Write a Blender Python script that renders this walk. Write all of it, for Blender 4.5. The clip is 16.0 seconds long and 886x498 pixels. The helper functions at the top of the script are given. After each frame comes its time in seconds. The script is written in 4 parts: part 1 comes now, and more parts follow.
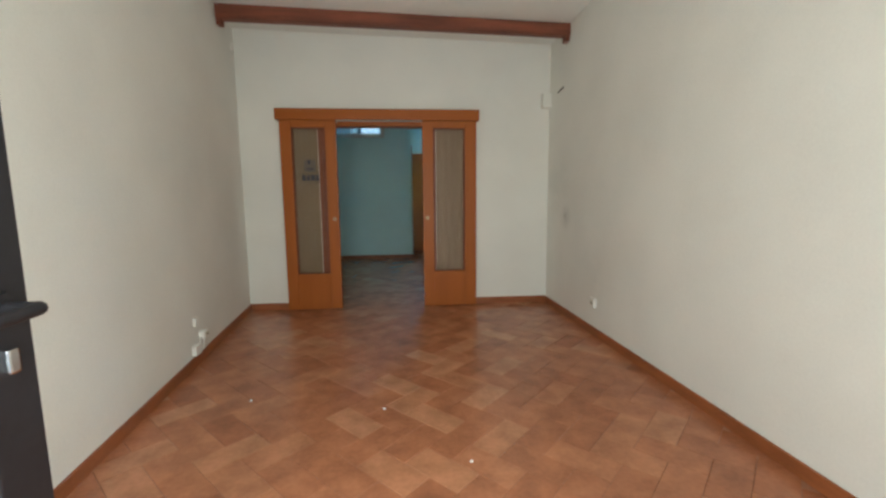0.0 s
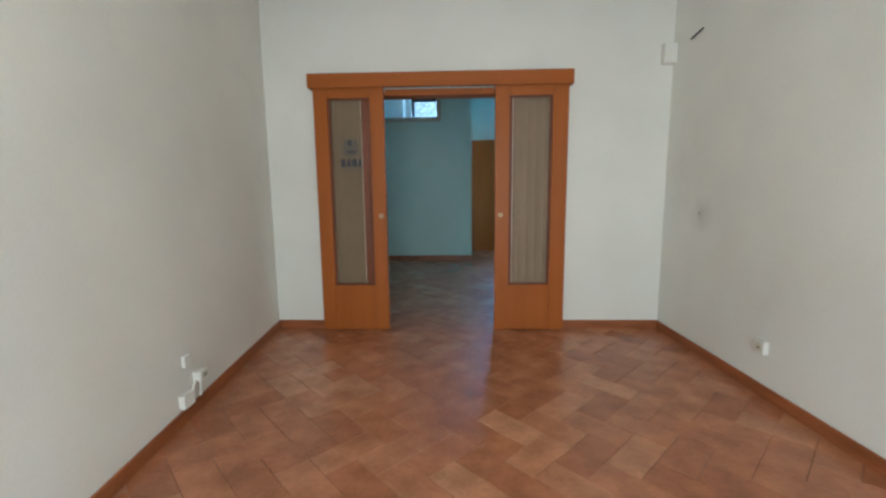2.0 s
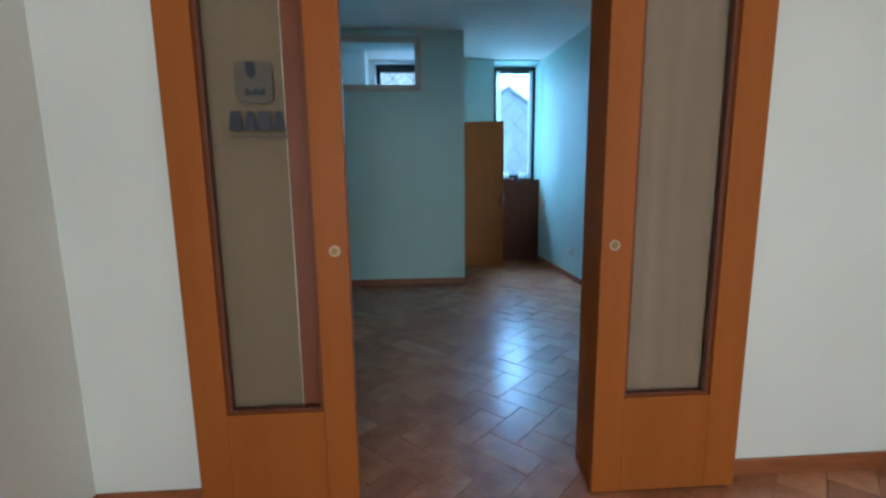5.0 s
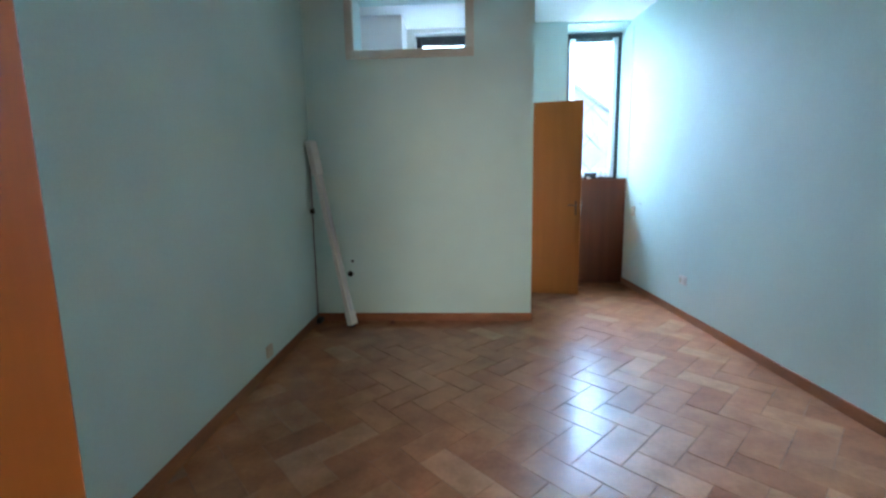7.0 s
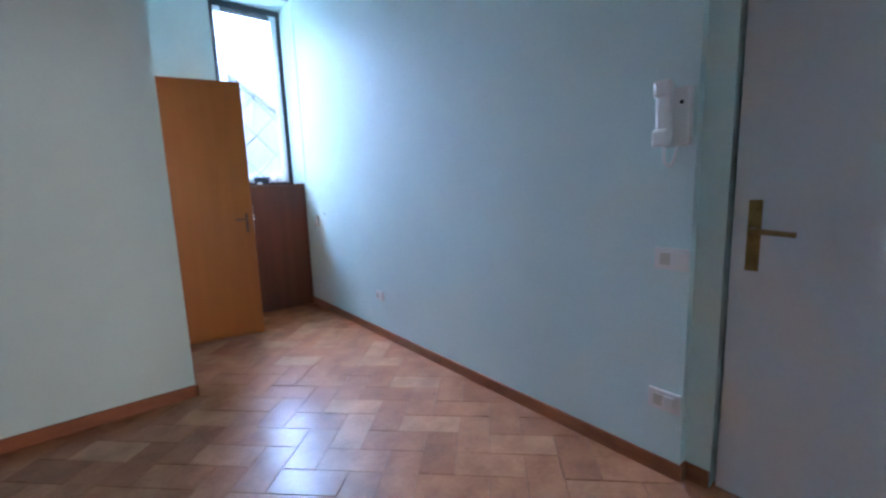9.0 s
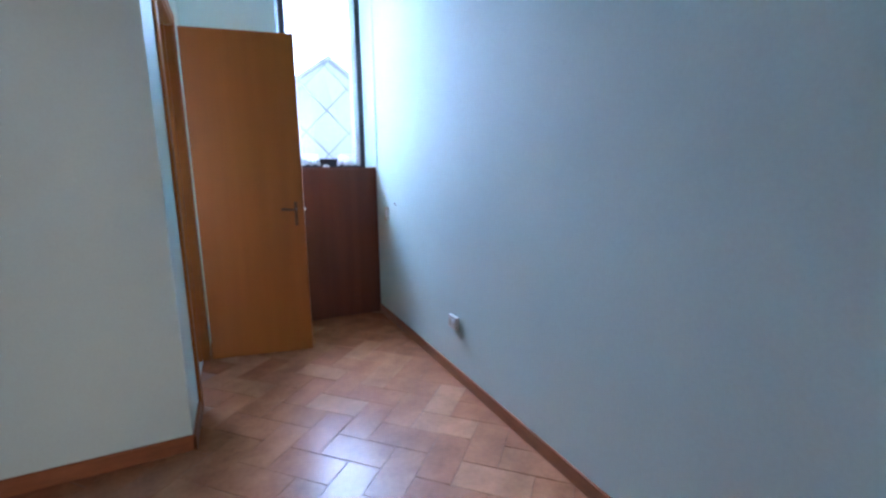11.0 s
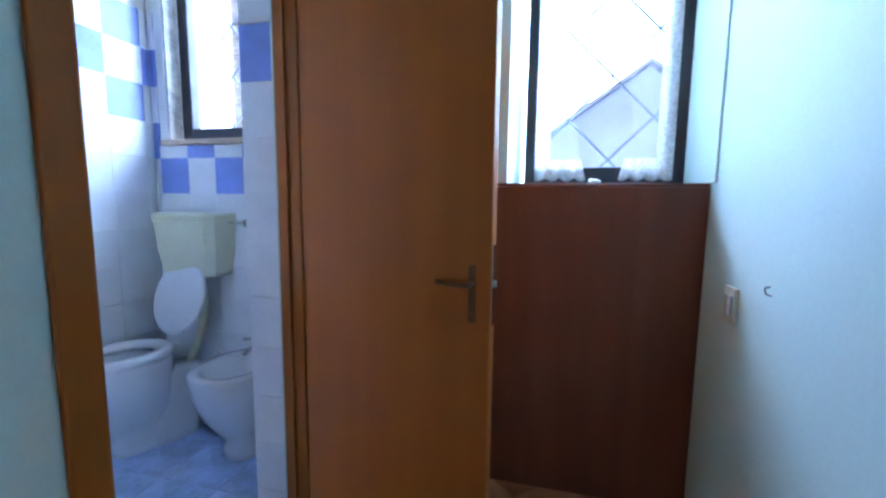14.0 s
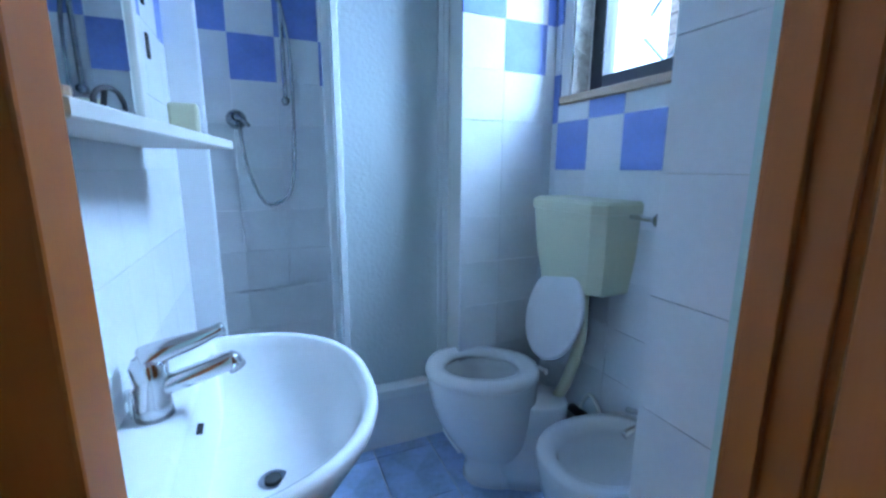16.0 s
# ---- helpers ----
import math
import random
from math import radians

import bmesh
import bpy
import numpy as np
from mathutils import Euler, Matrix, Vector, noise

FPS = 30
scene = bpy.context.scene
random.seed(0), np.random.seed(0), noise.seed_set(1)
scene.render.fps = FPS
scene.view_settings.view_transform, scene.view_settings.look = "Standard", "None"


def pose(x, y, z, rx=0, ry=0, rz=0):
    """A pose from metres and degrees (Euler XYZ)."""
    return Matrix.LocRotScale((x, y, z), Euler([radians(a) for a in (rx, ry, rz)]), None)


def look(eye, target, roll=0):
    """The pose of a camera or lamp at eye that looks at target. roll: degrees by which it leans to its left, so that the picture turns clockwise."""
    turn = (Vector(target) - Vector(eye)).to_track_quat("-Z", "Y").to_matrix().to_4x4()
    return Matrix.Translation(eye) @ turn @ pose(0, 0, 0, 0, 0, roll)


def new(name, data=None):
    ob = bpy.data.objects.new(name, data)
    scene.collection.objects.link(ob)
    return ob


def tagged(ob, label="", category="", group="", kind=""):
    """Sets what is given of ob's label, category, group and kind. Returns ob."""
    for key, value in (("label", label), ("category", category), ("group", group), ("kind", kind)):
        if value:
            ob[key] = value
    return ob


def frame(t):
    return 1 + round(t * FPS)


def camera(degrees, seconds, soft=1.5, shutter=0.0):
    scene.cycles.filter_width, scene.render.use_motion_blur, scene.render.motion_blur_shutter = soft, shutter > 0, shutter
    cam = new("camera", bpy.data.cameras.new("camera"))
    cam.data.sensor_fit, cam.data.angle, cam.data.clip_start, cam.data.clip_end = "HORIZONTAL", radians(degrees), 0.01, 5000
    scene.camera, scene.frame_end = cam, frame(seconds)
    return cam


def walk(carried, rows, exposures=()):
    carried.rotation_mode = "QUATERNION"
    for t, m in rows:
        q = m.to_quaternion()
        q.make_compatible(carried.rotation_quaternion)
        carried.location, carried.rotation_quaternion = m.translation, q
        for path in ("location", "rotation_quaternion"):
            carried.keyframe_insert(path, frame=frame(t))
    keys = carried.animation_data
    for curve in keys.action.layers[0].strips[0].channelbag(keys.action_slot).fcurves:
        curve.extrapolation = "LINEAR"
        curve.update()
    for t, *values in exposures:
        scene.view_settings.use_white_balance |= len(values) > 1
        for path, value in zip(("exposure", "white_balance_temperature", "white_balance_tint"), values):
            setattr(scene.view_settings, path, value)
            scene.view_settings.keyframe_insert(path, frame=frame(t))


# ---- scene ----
cam = camera(93.4, 16.0, soft=2.6)
PATH = [
    (0, (0.98, 0.152, 1.208), (1.154, 2.128, 0.955), -0.5),
    (0.5, (0.951, 0.403, 1.194), (1.07, 2.385, 0.955), -0.5),
    (1, (0.901, 0.644, 1.192), (0.915, 2.627, 0.926), -0.6),
    (1.5, (0.889, 0.924, 1.179), (0.851, 2.906, 0.912), -0.6),
    (2, (0.858, 1.214, 1.178), (0.79, 3.194, 0.9), -0.6),
    (2.5, (0.736, 1.539, 1.195), (0.689, 3.517, 0.904), -0.5),
    (3, (0.687, 1.863, 1.167), (0.621, 3.843, 0.89), -0.8),
    (3.5, (0.682, 2.218, 1.175), (0.643, 4.198, 0.898), -1.0),
    (3.7, (0.657, 2.342, 1.164), (0.649, 4.323, 0.891), -1.0),
    (5.8, (0.492, 3.785, 1.192), (0.633, 5.758, 0.895), -0.6),
    (6, (0.518, 3.930, 1.192), (0.600, 5.907, 0.899), -0.7),
    (6.5, (0.553, 4.302, 1.204), (0.541, 6.282, 0.923), -0.8),
    (7, (0.502, 4.600, 1.185), (0.402, 6.578, 0.908), -0.9),
    (7.5, (0.455, 4.890, 1.190), (0.419, 6.869, 0.897), -1.3),
    (8, (0.648, 5.170, 1.220), (1.178, 7.076, 0.928), -1.9),
    (8.5, (0.773, 5.383, 1.230), (1.849, 7.041, 0.926), -2.2),
    (8.7, (0.770, 5.416, 1.224), (2.013, 6.954, 0.924), -2.1),
    (10.8, (1.356, 6.133, 1.23), (2.29, 7.87, 0.903), -0.9),
    (11, (1.378, 6.272, 1.198), (2.240, 8.045, 0.864), -0.7),
    (11.5, (1.578, 6.608, 1.203), (2.262, 8.463, 0.896), -0.3),
    (12, (1.697, 6.952, 1.220), (2.251, 8.850, 0.921), -0.1),
    (12.5, (1.757, 7.283, 1.242), (2.150, 9.226, 0.975), -0.1),
    (13, (1.915, 7.568, 1.248), (2.116, 9.541, 0.986), -0.3),
    (13.5, (1.986, 7.834, 1.213), (1.919, 9.820, 0.981), 0.1),
    (14, (1.917, 8.135, 1.226), (1.431, 10.062, 0.995), 0.7),
    (14.5, (1.855, 8.392, 1.255), (0.922, 10.136, 0.957), 0.6),
    (15, (1.752, 8.595, 1.283), (0.455, 10.077, 0.938), 0.4),
    (15.5, (1.548, 8.772, 1.250), (-0.080, 9.886, 0.913), 0.5),
    (16, (1.324, 8.866, 1.253), (-0.485, 9.629, 0.87), 0.2),
]
EXPOSURES = [(0, -0.62, 4850, -2), (1.0, -0.4, 4700, -3), (2.0, -0.32, 4500, -3), (3.0, -0.43, 4420, -2), (3.7, -0.5, 4420, -2), (5.9, -0.2, 4420, -2), (6.6, 0.48, 5200, 7), (7.5, 0.74, 5500, 17), (8.7, 0.5, 5350, 27),
             (10.8, 0.36, 5350, 30), (13.0, -0.15, 5400, 30), (14.5, 0.08, 5300, 24), (15.4, 0.18, 5250, 19), (16, -0.36, 5050, 14)]
walk(cam, [(t, look(eye, target, roll)) for t, eye, target, roll in PATH], EXPOSURES)

# ---- world and large lights ----
world = bpy.data.worlds.new("sky")
scene.world = world
world.use_nodes = True
wn = world.node_tree.nodes
sky = wn.new("ShaderNodeTexSky")
sky.sky_type, sky.sun_disc = "NISHITA", False
sky.sun_elevation, sky.sun_rotation = radians(40), radians(200)
world.node_tree.links.new(sky.outputs["Color"], wn["Background"].inputs["Color"])
wn["Background"].inputs["Strength"].default_value = 0.15

sun_data = bpy.data.lights.new("sun", "SUN")
sun_data.energy, sun_data.angle, sun_data.color = 1.2, radians(12), (1.0, 0.95, 0.88)
sun = new("sun", sun_data)
sun.matrix_world = look((2, -6, 12), (2, 6, 2))


def window_light(name, eye, target, w, h, watts, colour):
    d = bpy.data.lights.new(name, "AREA")
    d.shape, d.size, d.size_y, d.energy, d.color = "RECTANGLE", w, h, watts, colour
    ob = new(name, d)
    ob.matrix_world = look(eye, target)
    return ob


window_light("entrance_daylight", (1.0, -0.42, 1.15), (1.0, 4.0, 0.9), 1.3, 2.0, 102, (1.0, 0.81, 0.58))
window_light("north_sky_daylight", (12.5, 33.5, 21.0), (1.2, 8.4, 0.9), 62.0, 36.0, 580000, (0.58, 0.80, 1.0))



# ---- materials ----
def material(name, colour, rough=0.6, metal=0.0, vary=0.08, scale=3.0, fine=60.0, bump=0.0, stretch=(1, 1, 1), coat=0.0, dark=None, pieces="", spec=0.5):
    """Principled surface with two scales of variation in colour and roughness, and a fine relief."""
    m = bpy.data.materials.new(name)
    m.use_nodes = True
    n, l = m.node_tree.nodes, m.node_tree.links
    p = n["Principled BSDF"]
    p.inputs["Metallic"].default_value = metal
    p.inputs["Coat Weight"].default_value = coat
    p.inputs["Specular IOR Level"].default_value = spec
    p.inputs["Coat Roughness"].default_value = 0.2
    tc, mp = n.new("ShaderNodeTexCoord"), n.new("ShaderNodeMapping")
    mp.inputs["Scale"].default_value = stretch
    if pieces:
        l.new(n.new("ShaderNodeNewGeometry").outputs["Position"], mp.inputs["Vector"])
    else:
        l.new(tc.outputs["Object"], mp.inputs["Vector"])
    big, small = n.new("ShaderNodeTexNoise"), n.new("ShaderNodeTexNoise")
    for node, s, det in ((big, scale, 5.0), (small, fine, 4.0)):
        node.inputs["Scale"].default_value, node.inputs["Detail"].default_value = s, det
        l.new(mp.outputs["Vector"], node.inputs["Vector"])
    add = n.new("ShaderNodeMath")
    add.operation = "MULTIPLY_ADD"
    add.inputs[1].default_value = 0.4
    l.new(small.outputs["Fac"], add.inputs[0])
    l.new(big.outputs["Fac"], add.inputs[2])
    ramp = n.new("ShaderNodeValToRGB")
    ramp.color_ramp.elements[0].position, ramp.color_ramp.elements[1].position = 0.5, 0.9
    low = dark or tuple(c * (1 - vary) ** 2 for c in colour)
    ramp.color_ramp.elements[0].color = (*low, 1)
    ramp.color_ramp.elements[1].color = (*(min(1, c * (1 + vary)) for c in colour), 1)
    l.new(add.outputs[0], ramp.inputs["Fac"])
    out = ramp.outputs["Color"]
    if pieces:
        src = n.new("ShaderNodeObjectInfo" if pieces == "object" else "ShaderNodeNewGeometry")
        rnd = src.outputs["Random" if pieces == "object" else "Random Per Island"]
        tint = n.new("ShaderNodeValToRGB")
        tint.color_ramp.interpolation = "LINEAR"
        stops = PIECE_TINTS
        while len(tint.color_ramp.elements) < len(stops):
            tint.color_ramp.elements.new(0.5)
        for e, (pos, c) in zip(tint.color_ramp.elements, stops):
            e.position, e.color = pos, (*c, 1)
        l.new(rnd, tint.inputs["Fac"])
        mul = n.new("ShaderNodeMix")
        mul.data_type, mul.blend_type = "RGBA", "MULTIPLY"
        mul.inputs["Factor"].default_value = 1.0
        l.new(out, mul.inputs["A"])
        l.new(tint.outputs["Color"], mul.inputs["B"])
        out = mul.outputs["Result"]
    l.new(out, p.inputs["Base Color"])
    rr = n.new("ShaderNodeMapRange")
    rr.inputs["To Min"].default_value, rr.inputs["To Max"].default_value = rough * 0.8, min(1, rough * 1.2)
    l.new(big.outputs["Fac"], rr.inputs["Value"])
    l.new(rr.outputs["Result"], p.inputs["Roughness"])
    if bump:
        b = n.new("ShaderNodeBump")
        b.inputs["Strength"].default_value, b.inputs["Distance"].default_value = bump, 0.004
        l.new(add.outputs[0], b.inputs["Height"])
        l.new(b.outputs["Normal"], p.inputs["Normal"])
    return m


def glass(name, rough=0.0, colour=(1, 1, 1), mottled=False):
    m = bpy.data.materials.new(name)
    m.use_nodes = True
    n, l = m.node_tree.nodes, m.node_tree.links
    p = n["Principled BSDF"]
    p.inputs["Transmission Weight"].default_value = 1.0
    p.inputs["Roughness"].default_value = rough
    p.inputs["IOR"].default_value = 1.1
    p.inputs["Base Color"].default_value = (*colour, 1)
    if mottled:
        tc, v, b = n.new("ShaderNodeTexCoord"), n.new("ShaderNodeTexNoise"), n.new("ShaderNodeBump")
        v.inputs["Scale"].default_value, v.inputs["Detail"].default_value = 70, 1.0
        b.inputs["Strength"].default_value, b.inputs["Distance"].default_value = 0.4, 0.006
        l.new(tc.outputs["Object"], v.inputs["Vector"])
        l.new(v.outputs["Fac"], b.inputs["Height"])
        l.new(b.outputs["Normal"], p.inputs["Normal"])
    return m


def lace_material(name, low=0.25, high=0.75):
    m = bpy.data.materials.new(name)
    m.use_nodes = True
    n, l = m.node_tree.nodes, m.node_tree.links
    p = n["Principled BSDF"]
    p.inputs["Base Color"].default_value = (0.85, 0.85, 0.85, 1)
    p.inputs["Roughness"].default_value = 0.9
    tc, v = n.new("ShaderNodeTexCoord"), n.new("ShaderNodeTexVoronoi")
    v.inputs["Scale"].default_value = 70
    l.new(tc.outputs["Object"], v.inputs["Vector"])
    r = n.new("ShaderNodeMapRange")
    r.inputs["From Max"].default_value, r.inputs["To Min"].default_value, r.inputs["To Max"].default_value = 0.7, low, high
    l.new(v.outputs["Distance"], r.inputs["Value"])
    tr, mx = n.new("ShaderNodeBsdfTranslucent"), n.new("ShaderNodeMixShader")
    tr.inputs["Color"].default_value = (0.85, 0.85, 0.88, 1)
    tp, mx2 = n.new("ShaderNodeBsdfTransparent"), n.new("ShaderNodeMixShader")
    mx.inputs[0].default_value = 0.1
    l.new(p.outputs[0], mx.inputs[1])
    l.new(tr.outputs[0], mx.inputs[2])
    l.new(r.outputs["Result"], mx2.inputs[0])
    l.new(tp.outputs[0], mx2.inputs[1])
    l.new(mx.outputs[0], mx2.inputs[2])
    l.new(mx2.outputs[0], n["Material Output"].inputs["Surface"])
    return m


PIECE_TINTS = [(0.0, (0.80, 0.74, 0.71)), (0.3, (0.93, 0.90, 0.88)), (0.65, (1.0, 0.98, 0.96)), (0.85, (1.06, 1.10, 1.12)), (1.0, (1.22, 1.40, 1.52))]
COTTO = (0.41, 0.172, 0.078)
M_cotto = material("terracotta_tile", COTTO, 0.25, vary=0.14, scale=7.0, fine=45, bump=0.13, pieces="object")
M_cotto_rest = material("terracotta_tile_rest", COTTO, 0.25, vary=0.14, scale=7.0, fine=45, bump=0.13, pieces="island")
M_grout = material("dark_joint", (0.32, 0.15, 0.075), 0.9, vary=0.2, fine=80, bump=0.3)
M_white_wall = material("white_wall_paint", (0.80, 0.79, 0.73), 0.75, vary=0.035, scale=1.3, fine=90, bump=0.12)


def smudged(m, spots):
    """Adds soft grey smudges (centre, radius, strength) to a wall paint."""
    n, l = m.node_tree.nodes, m.node_tree.links
    p = n["Principled BSDF"]
    src = p.inputs["Base Color"].links[0].from_socket
    tc = n.new("ShaderNodeTexCoord")
    nz = n.new("ShaderNodeTexNoise")
    nz.inputs["Scale"].default_value, nz.inputs["Detail"].default_value = 9, 4
    l.new(tc.outputs["Object"], nz.inputs["Vector"])
    for centre, radius, strength in spots:
        d = n.new("ShaderNodeVectorMath")
        d.operation = "DISTANCE"
        l.new(tc.outputs["Object"], d.inputs[0])
        d.inputs[1].default_value = centre
        r = n.new("ShaderNodeMapRange")
        r.interpolation_type = "SMOOTHSTEP"
        r.inputs["From Min"].default_value, r.inputs["From Max"].default_value = 0.0, radius
        r.inputs["To Min"].default_value, r.inputs["To Max"].default_value = strength, 0.0
        l.new(d.outputs["Value"], r.inputs["Value"])
        k = n.new("ShaderNodeMath")
        k.operation = "MULTIPLY"
        l.new(r.outputs["Result"], k.inputs[0])
        l.new(nz.outputs["Fac"], k.inputs[1])
        mx = n.new("ShaderNodeMix")
        mx.data_type = "RGBA"
        mx.inputs["B"].default_value = (0.22, 0.21, 0.20, 1)
        l.new(k.outputs[0], mx.inputs["Factor"])
        l.new(src, mx.inputs["A"])
        src = mx.outputs["Result"]
    l.new(src, p.inputs["Base Color"])
    return m


M_white_wall_east = smudged(material("white_wall_paint_smudged", (0.80, 0.79, 0.73), 0.75, vary=0.035, scale=1.3, fine=90, bump=0.12),
                            [((2.565, 4.20, 0.99), 0.16, 0.55), ((2.565, 4.45, 1.3), 0.5, 0.22), ((2.60, 3.55, 0.5), 0.4, 0.15)])
M_mint_wall = material("mint_wall_paint", (0.635, 0.79, 0.735), 0.6, vary=0.035, scale=1.3, fine=90, bump=0.12)
M_ceiling = material("ceiling_paint", (0.84, 0.83, 0.79), 0.85, vary=0.03, scale=1.2, fine=60, bump=0.1)
M_wood = material("orange_veneer", (0.34, 0.101, 0.012), 0.42, vary=0.045, scale=1.6, fine=30, stretch=(9, 9, 0.6), spec=0.22)
M_wood_h = material("orange_veneer_horizontal", (0.34, 0.100, 0.012), 0.42, vary=0.06, scale=2.2, fine=30, stretch=(0.6, 9, 9), spec=0.22)
M_base = material("brown_skirting", (0.30, 0.10, 0.030), 0.45, vary=0.15, scale=4, fine=40, stretch=(1, 1, 6))
M_beam = material("dark_beam_wood", (0.20, 0.060, 0.028), 0.55, vary=0.25, scale=3, fine=30, stretch=(0.6, 6, 6), bump=0.3)
M_panel = material("dark_brown_panel", (0.15, 0.048, 0.022), 0.45, vary=0.08, scale=2, fine=30, stretch=(9, 9, 0.7), spec=0.3)
M_plastic = material("white_plastic", (0.78, 0.77, 0.72), 0.4, vary=0.03)
M_beige = material("aged_beige_plastic", (0.60, 0.60, 0.42), 0.4, vary=0.03, scale=2)
M_bronze = material("dark_bronze", (0.13, 0.055, 0.018), 0.45, metal=0.4, vary=0.2, scale=20)
M_ivory = material("ivory_plate", (0.60, 0.57, 0.45), 0.45, vary=0.04)
M_black = material("black_metal", (0.018, 0.017, 0.02), 0.45, vary=0.2)
M_iron = material("painted_iron", (0.16, 0.17, 0.20), 0.5, vary=0.15)
M_dark_hole = material("dark_hole", (0.02, 0.02, 0.02), 0.9)
M_chrome = material("chrome", (0.75, 0.75, 0.76), 0.14, metal=1.0, vary=0.05)
M_chrome_dull = material("dull_chrome", (0.38, 0.40, 0.42), 0.25, metal=1.0, vary=0.15)
M_brass = material("old_brass", (0.32, 0.22, 0.09), 0.35, metal=1.0, vary=0.2, scale=20)
M_ceramic = material("white_ceramic", (0.80, 0.81, 0.82), 0.14, vary=0.02, coat=0.3)
M_seat = material("white_seat", (0.83, 0.83, 0.83), 0.25, vary=0.02)
M_tile_white = material("white_glazed_tile", (0.81, 0.82, 0.83), 0.34, vary=0.03, scale=5, coat=0.0)
M_tile_blue = material("blue_glazed_tile", (0.19, 0.25, 0.60), 0.36, vary=0.10, scale=6, coat=0.0)
M_floor_blue = material("blue_mottled_floor_tile", (0.44, 0.55, 0.80), 0.25, vary=0.14, scale=7, fine=40)
M_tile_joint = material("pale_tile_joint", (0.68, 0.69, 0.70), 0.8)
M_alu = material("white_lacquered_metal", (0.80, 0.82, 0.82), 0.3, vary=0.02)
M_door_white = material("grey_white_door_paint", (0.62, 0.63, 0.62), 0.5, vary=0.03, scale=1.5)
M_trim = material("beige_trim_paint", (0.60, 0.56, 0.46), 0.6, vary=0.05)
# sheets behind the door glass: shade on the white wall painted as beige
M_wall_shade_streaked = material("streaked_shaded_wall_beige", (0.215, 0.170, 0.122), 0.9, vary=0.07, scale=1.3, fine=6, stretch=(9, 9, 0.12))
M_wall_shade_plain = material("plain_shaded_wall_beige", (0.175, 0.138, 0.088), 0.9, vary=0.03, scale=1.0, fine=200)
M_logo = material("dark_decal", (0.03, 0.03, 0.045), 0.6)
M_logo_light = material("grey_decal", (0.10, 0.082, 0.062), 0.6)
M_plaster = material("rough_grey_plaster", (0.45, 0.43, 0.39), 0.95, vary=0.3, scale=12, fine=60, bump=0.8)
M_sill = material("wooden_sill", (0.50, 0.36, 0.24), 0.6, vary=0.2, scale=5, fine=40, stretch=(1, 8, 8))
M_stain = material("wall_smudge", (0.45, 0.42, 0.37), 0.85, vary=0.15, scale=8)
M_house = material("pale_facade", (0.30, 0.32, 0.38), 0.9, vary=0.1, scale=0.6, fine=12)
M_roof = material("roof_tiles", (0.26, 0.26, 0.29), 0.9, vary=0.25, scale=2, fine=14)
M_garden = material("garden_wall_stone", (0.42, 0.37, 0.34), 0.9, vary=0.25, scale=4, fine=20, bump=0.5)
M_ground = material("outside_paving", (0.22, 0.21, 0.20), 0.9, vary=0.2, scale=0.5, fine=8)
M_glass = glass("clear_glass")
M_pane = glass("door_glass", 0.12, (0.95, 0.9, 0.85))
M_frost = glass("frosted_acrylic", 0.45, (0.86, 0.9, 0.9), mottled=True)
M_frost.node_tree.nodes["Principled BSDF"].inputs["Transmission Weight"].default_value = 0.82
M_lace = lace_material("white_lace", 0.62, 0.92)
M_sheer = lace_material("white_sheer", 0.08, 0.16)
M_mirror = material("mirror", (0.85, 0.88, 0.88), 0.02, metal=1.0, vary=0.0)


# ---- mesh helpers ----
def mesh_of(bm, name, mat, smooth=False):
    me = bpy.data.meshes.new(name)
    bm.normal_update()
    bm.to_mesh(me)
    bm.free()
    me.materials.append(mat)
    if smooth:
        for p in me.polygons:
            p.use_smooth = True
    return me


def part(name, bm, mat, parent, label="", smooth=False):
    ob = new(name, mesh_of(bm, name, mat, smooth))
    ob.parent = parent
    if label:
        ob["label"] = label
    return ob


def thing(name, label, category, group="", kind="", at=None):
    ob = new(name)
    if at is not None:
        ob.matrix_world = at
    return tagged(ob, label, category, group, kind)


def solid(name, bm, mat, label, category, group="", kind="", at=None, smooth=False):
    ob = new(name, mesh_of(bm, name, mat, smooth))
    if at is not None:
        ob.matrix_world = at
    return tagged(ob, label, category, group, kind)


def box(x0, y0, z0, x1, y1, z1, bev=0.0, bm=None):
    b = bmesh.new()
    bmesh.ops.create_cube(b, size=1.0)
    bmesh.ops.transform(b, verts=b.verts, matrix=Matrix.LocRotScale(((x0 + x1) / 2, (y0 + y1) / 2, (z0 + z1) / 2), None, (abs(x1 - x0), abs(y1 - y0), abs(z1 - z0))))
    if bev:
        bmesh.ops.bevel(b, geom=b.edges[:], offset=bev, segments=2, profile=0.5, affect="EDGES")
    return join(bm, b)


def join(bm, b):
    if bm is None:
        return b
    me = bpy.data.meshes.new("tmp")
    b.to_mesh(me)
    b.free()
    bm.from_mesh(me)
    bpy.data.meshes.remove(me)
    return bm


def prism(pts, z0, z1, bm=None, tops=None):
    """An upright prism over plan points, with its own top height at each point where tops is given."""
    b = bmesh.new()
    lo = [b.verts.new((x, y, z0)) for x, y in pts]
    hi = [b.verts.new((x, y, tops[i] if tops else z1)) for i, (x, y) in enumerate(pts)]
    n = len(pts)
    b.faces.new(lo[::-1])
    b.faces.new(hi)
    for i in range(n):
        b.faces.new((lo[i], lo[(i + 1) % n], hi[(i + 1) % n], hi[i]))
    bmesh.ops.recalc_face_normals(b, faces=b.faces[:])
    return join(bm, b)


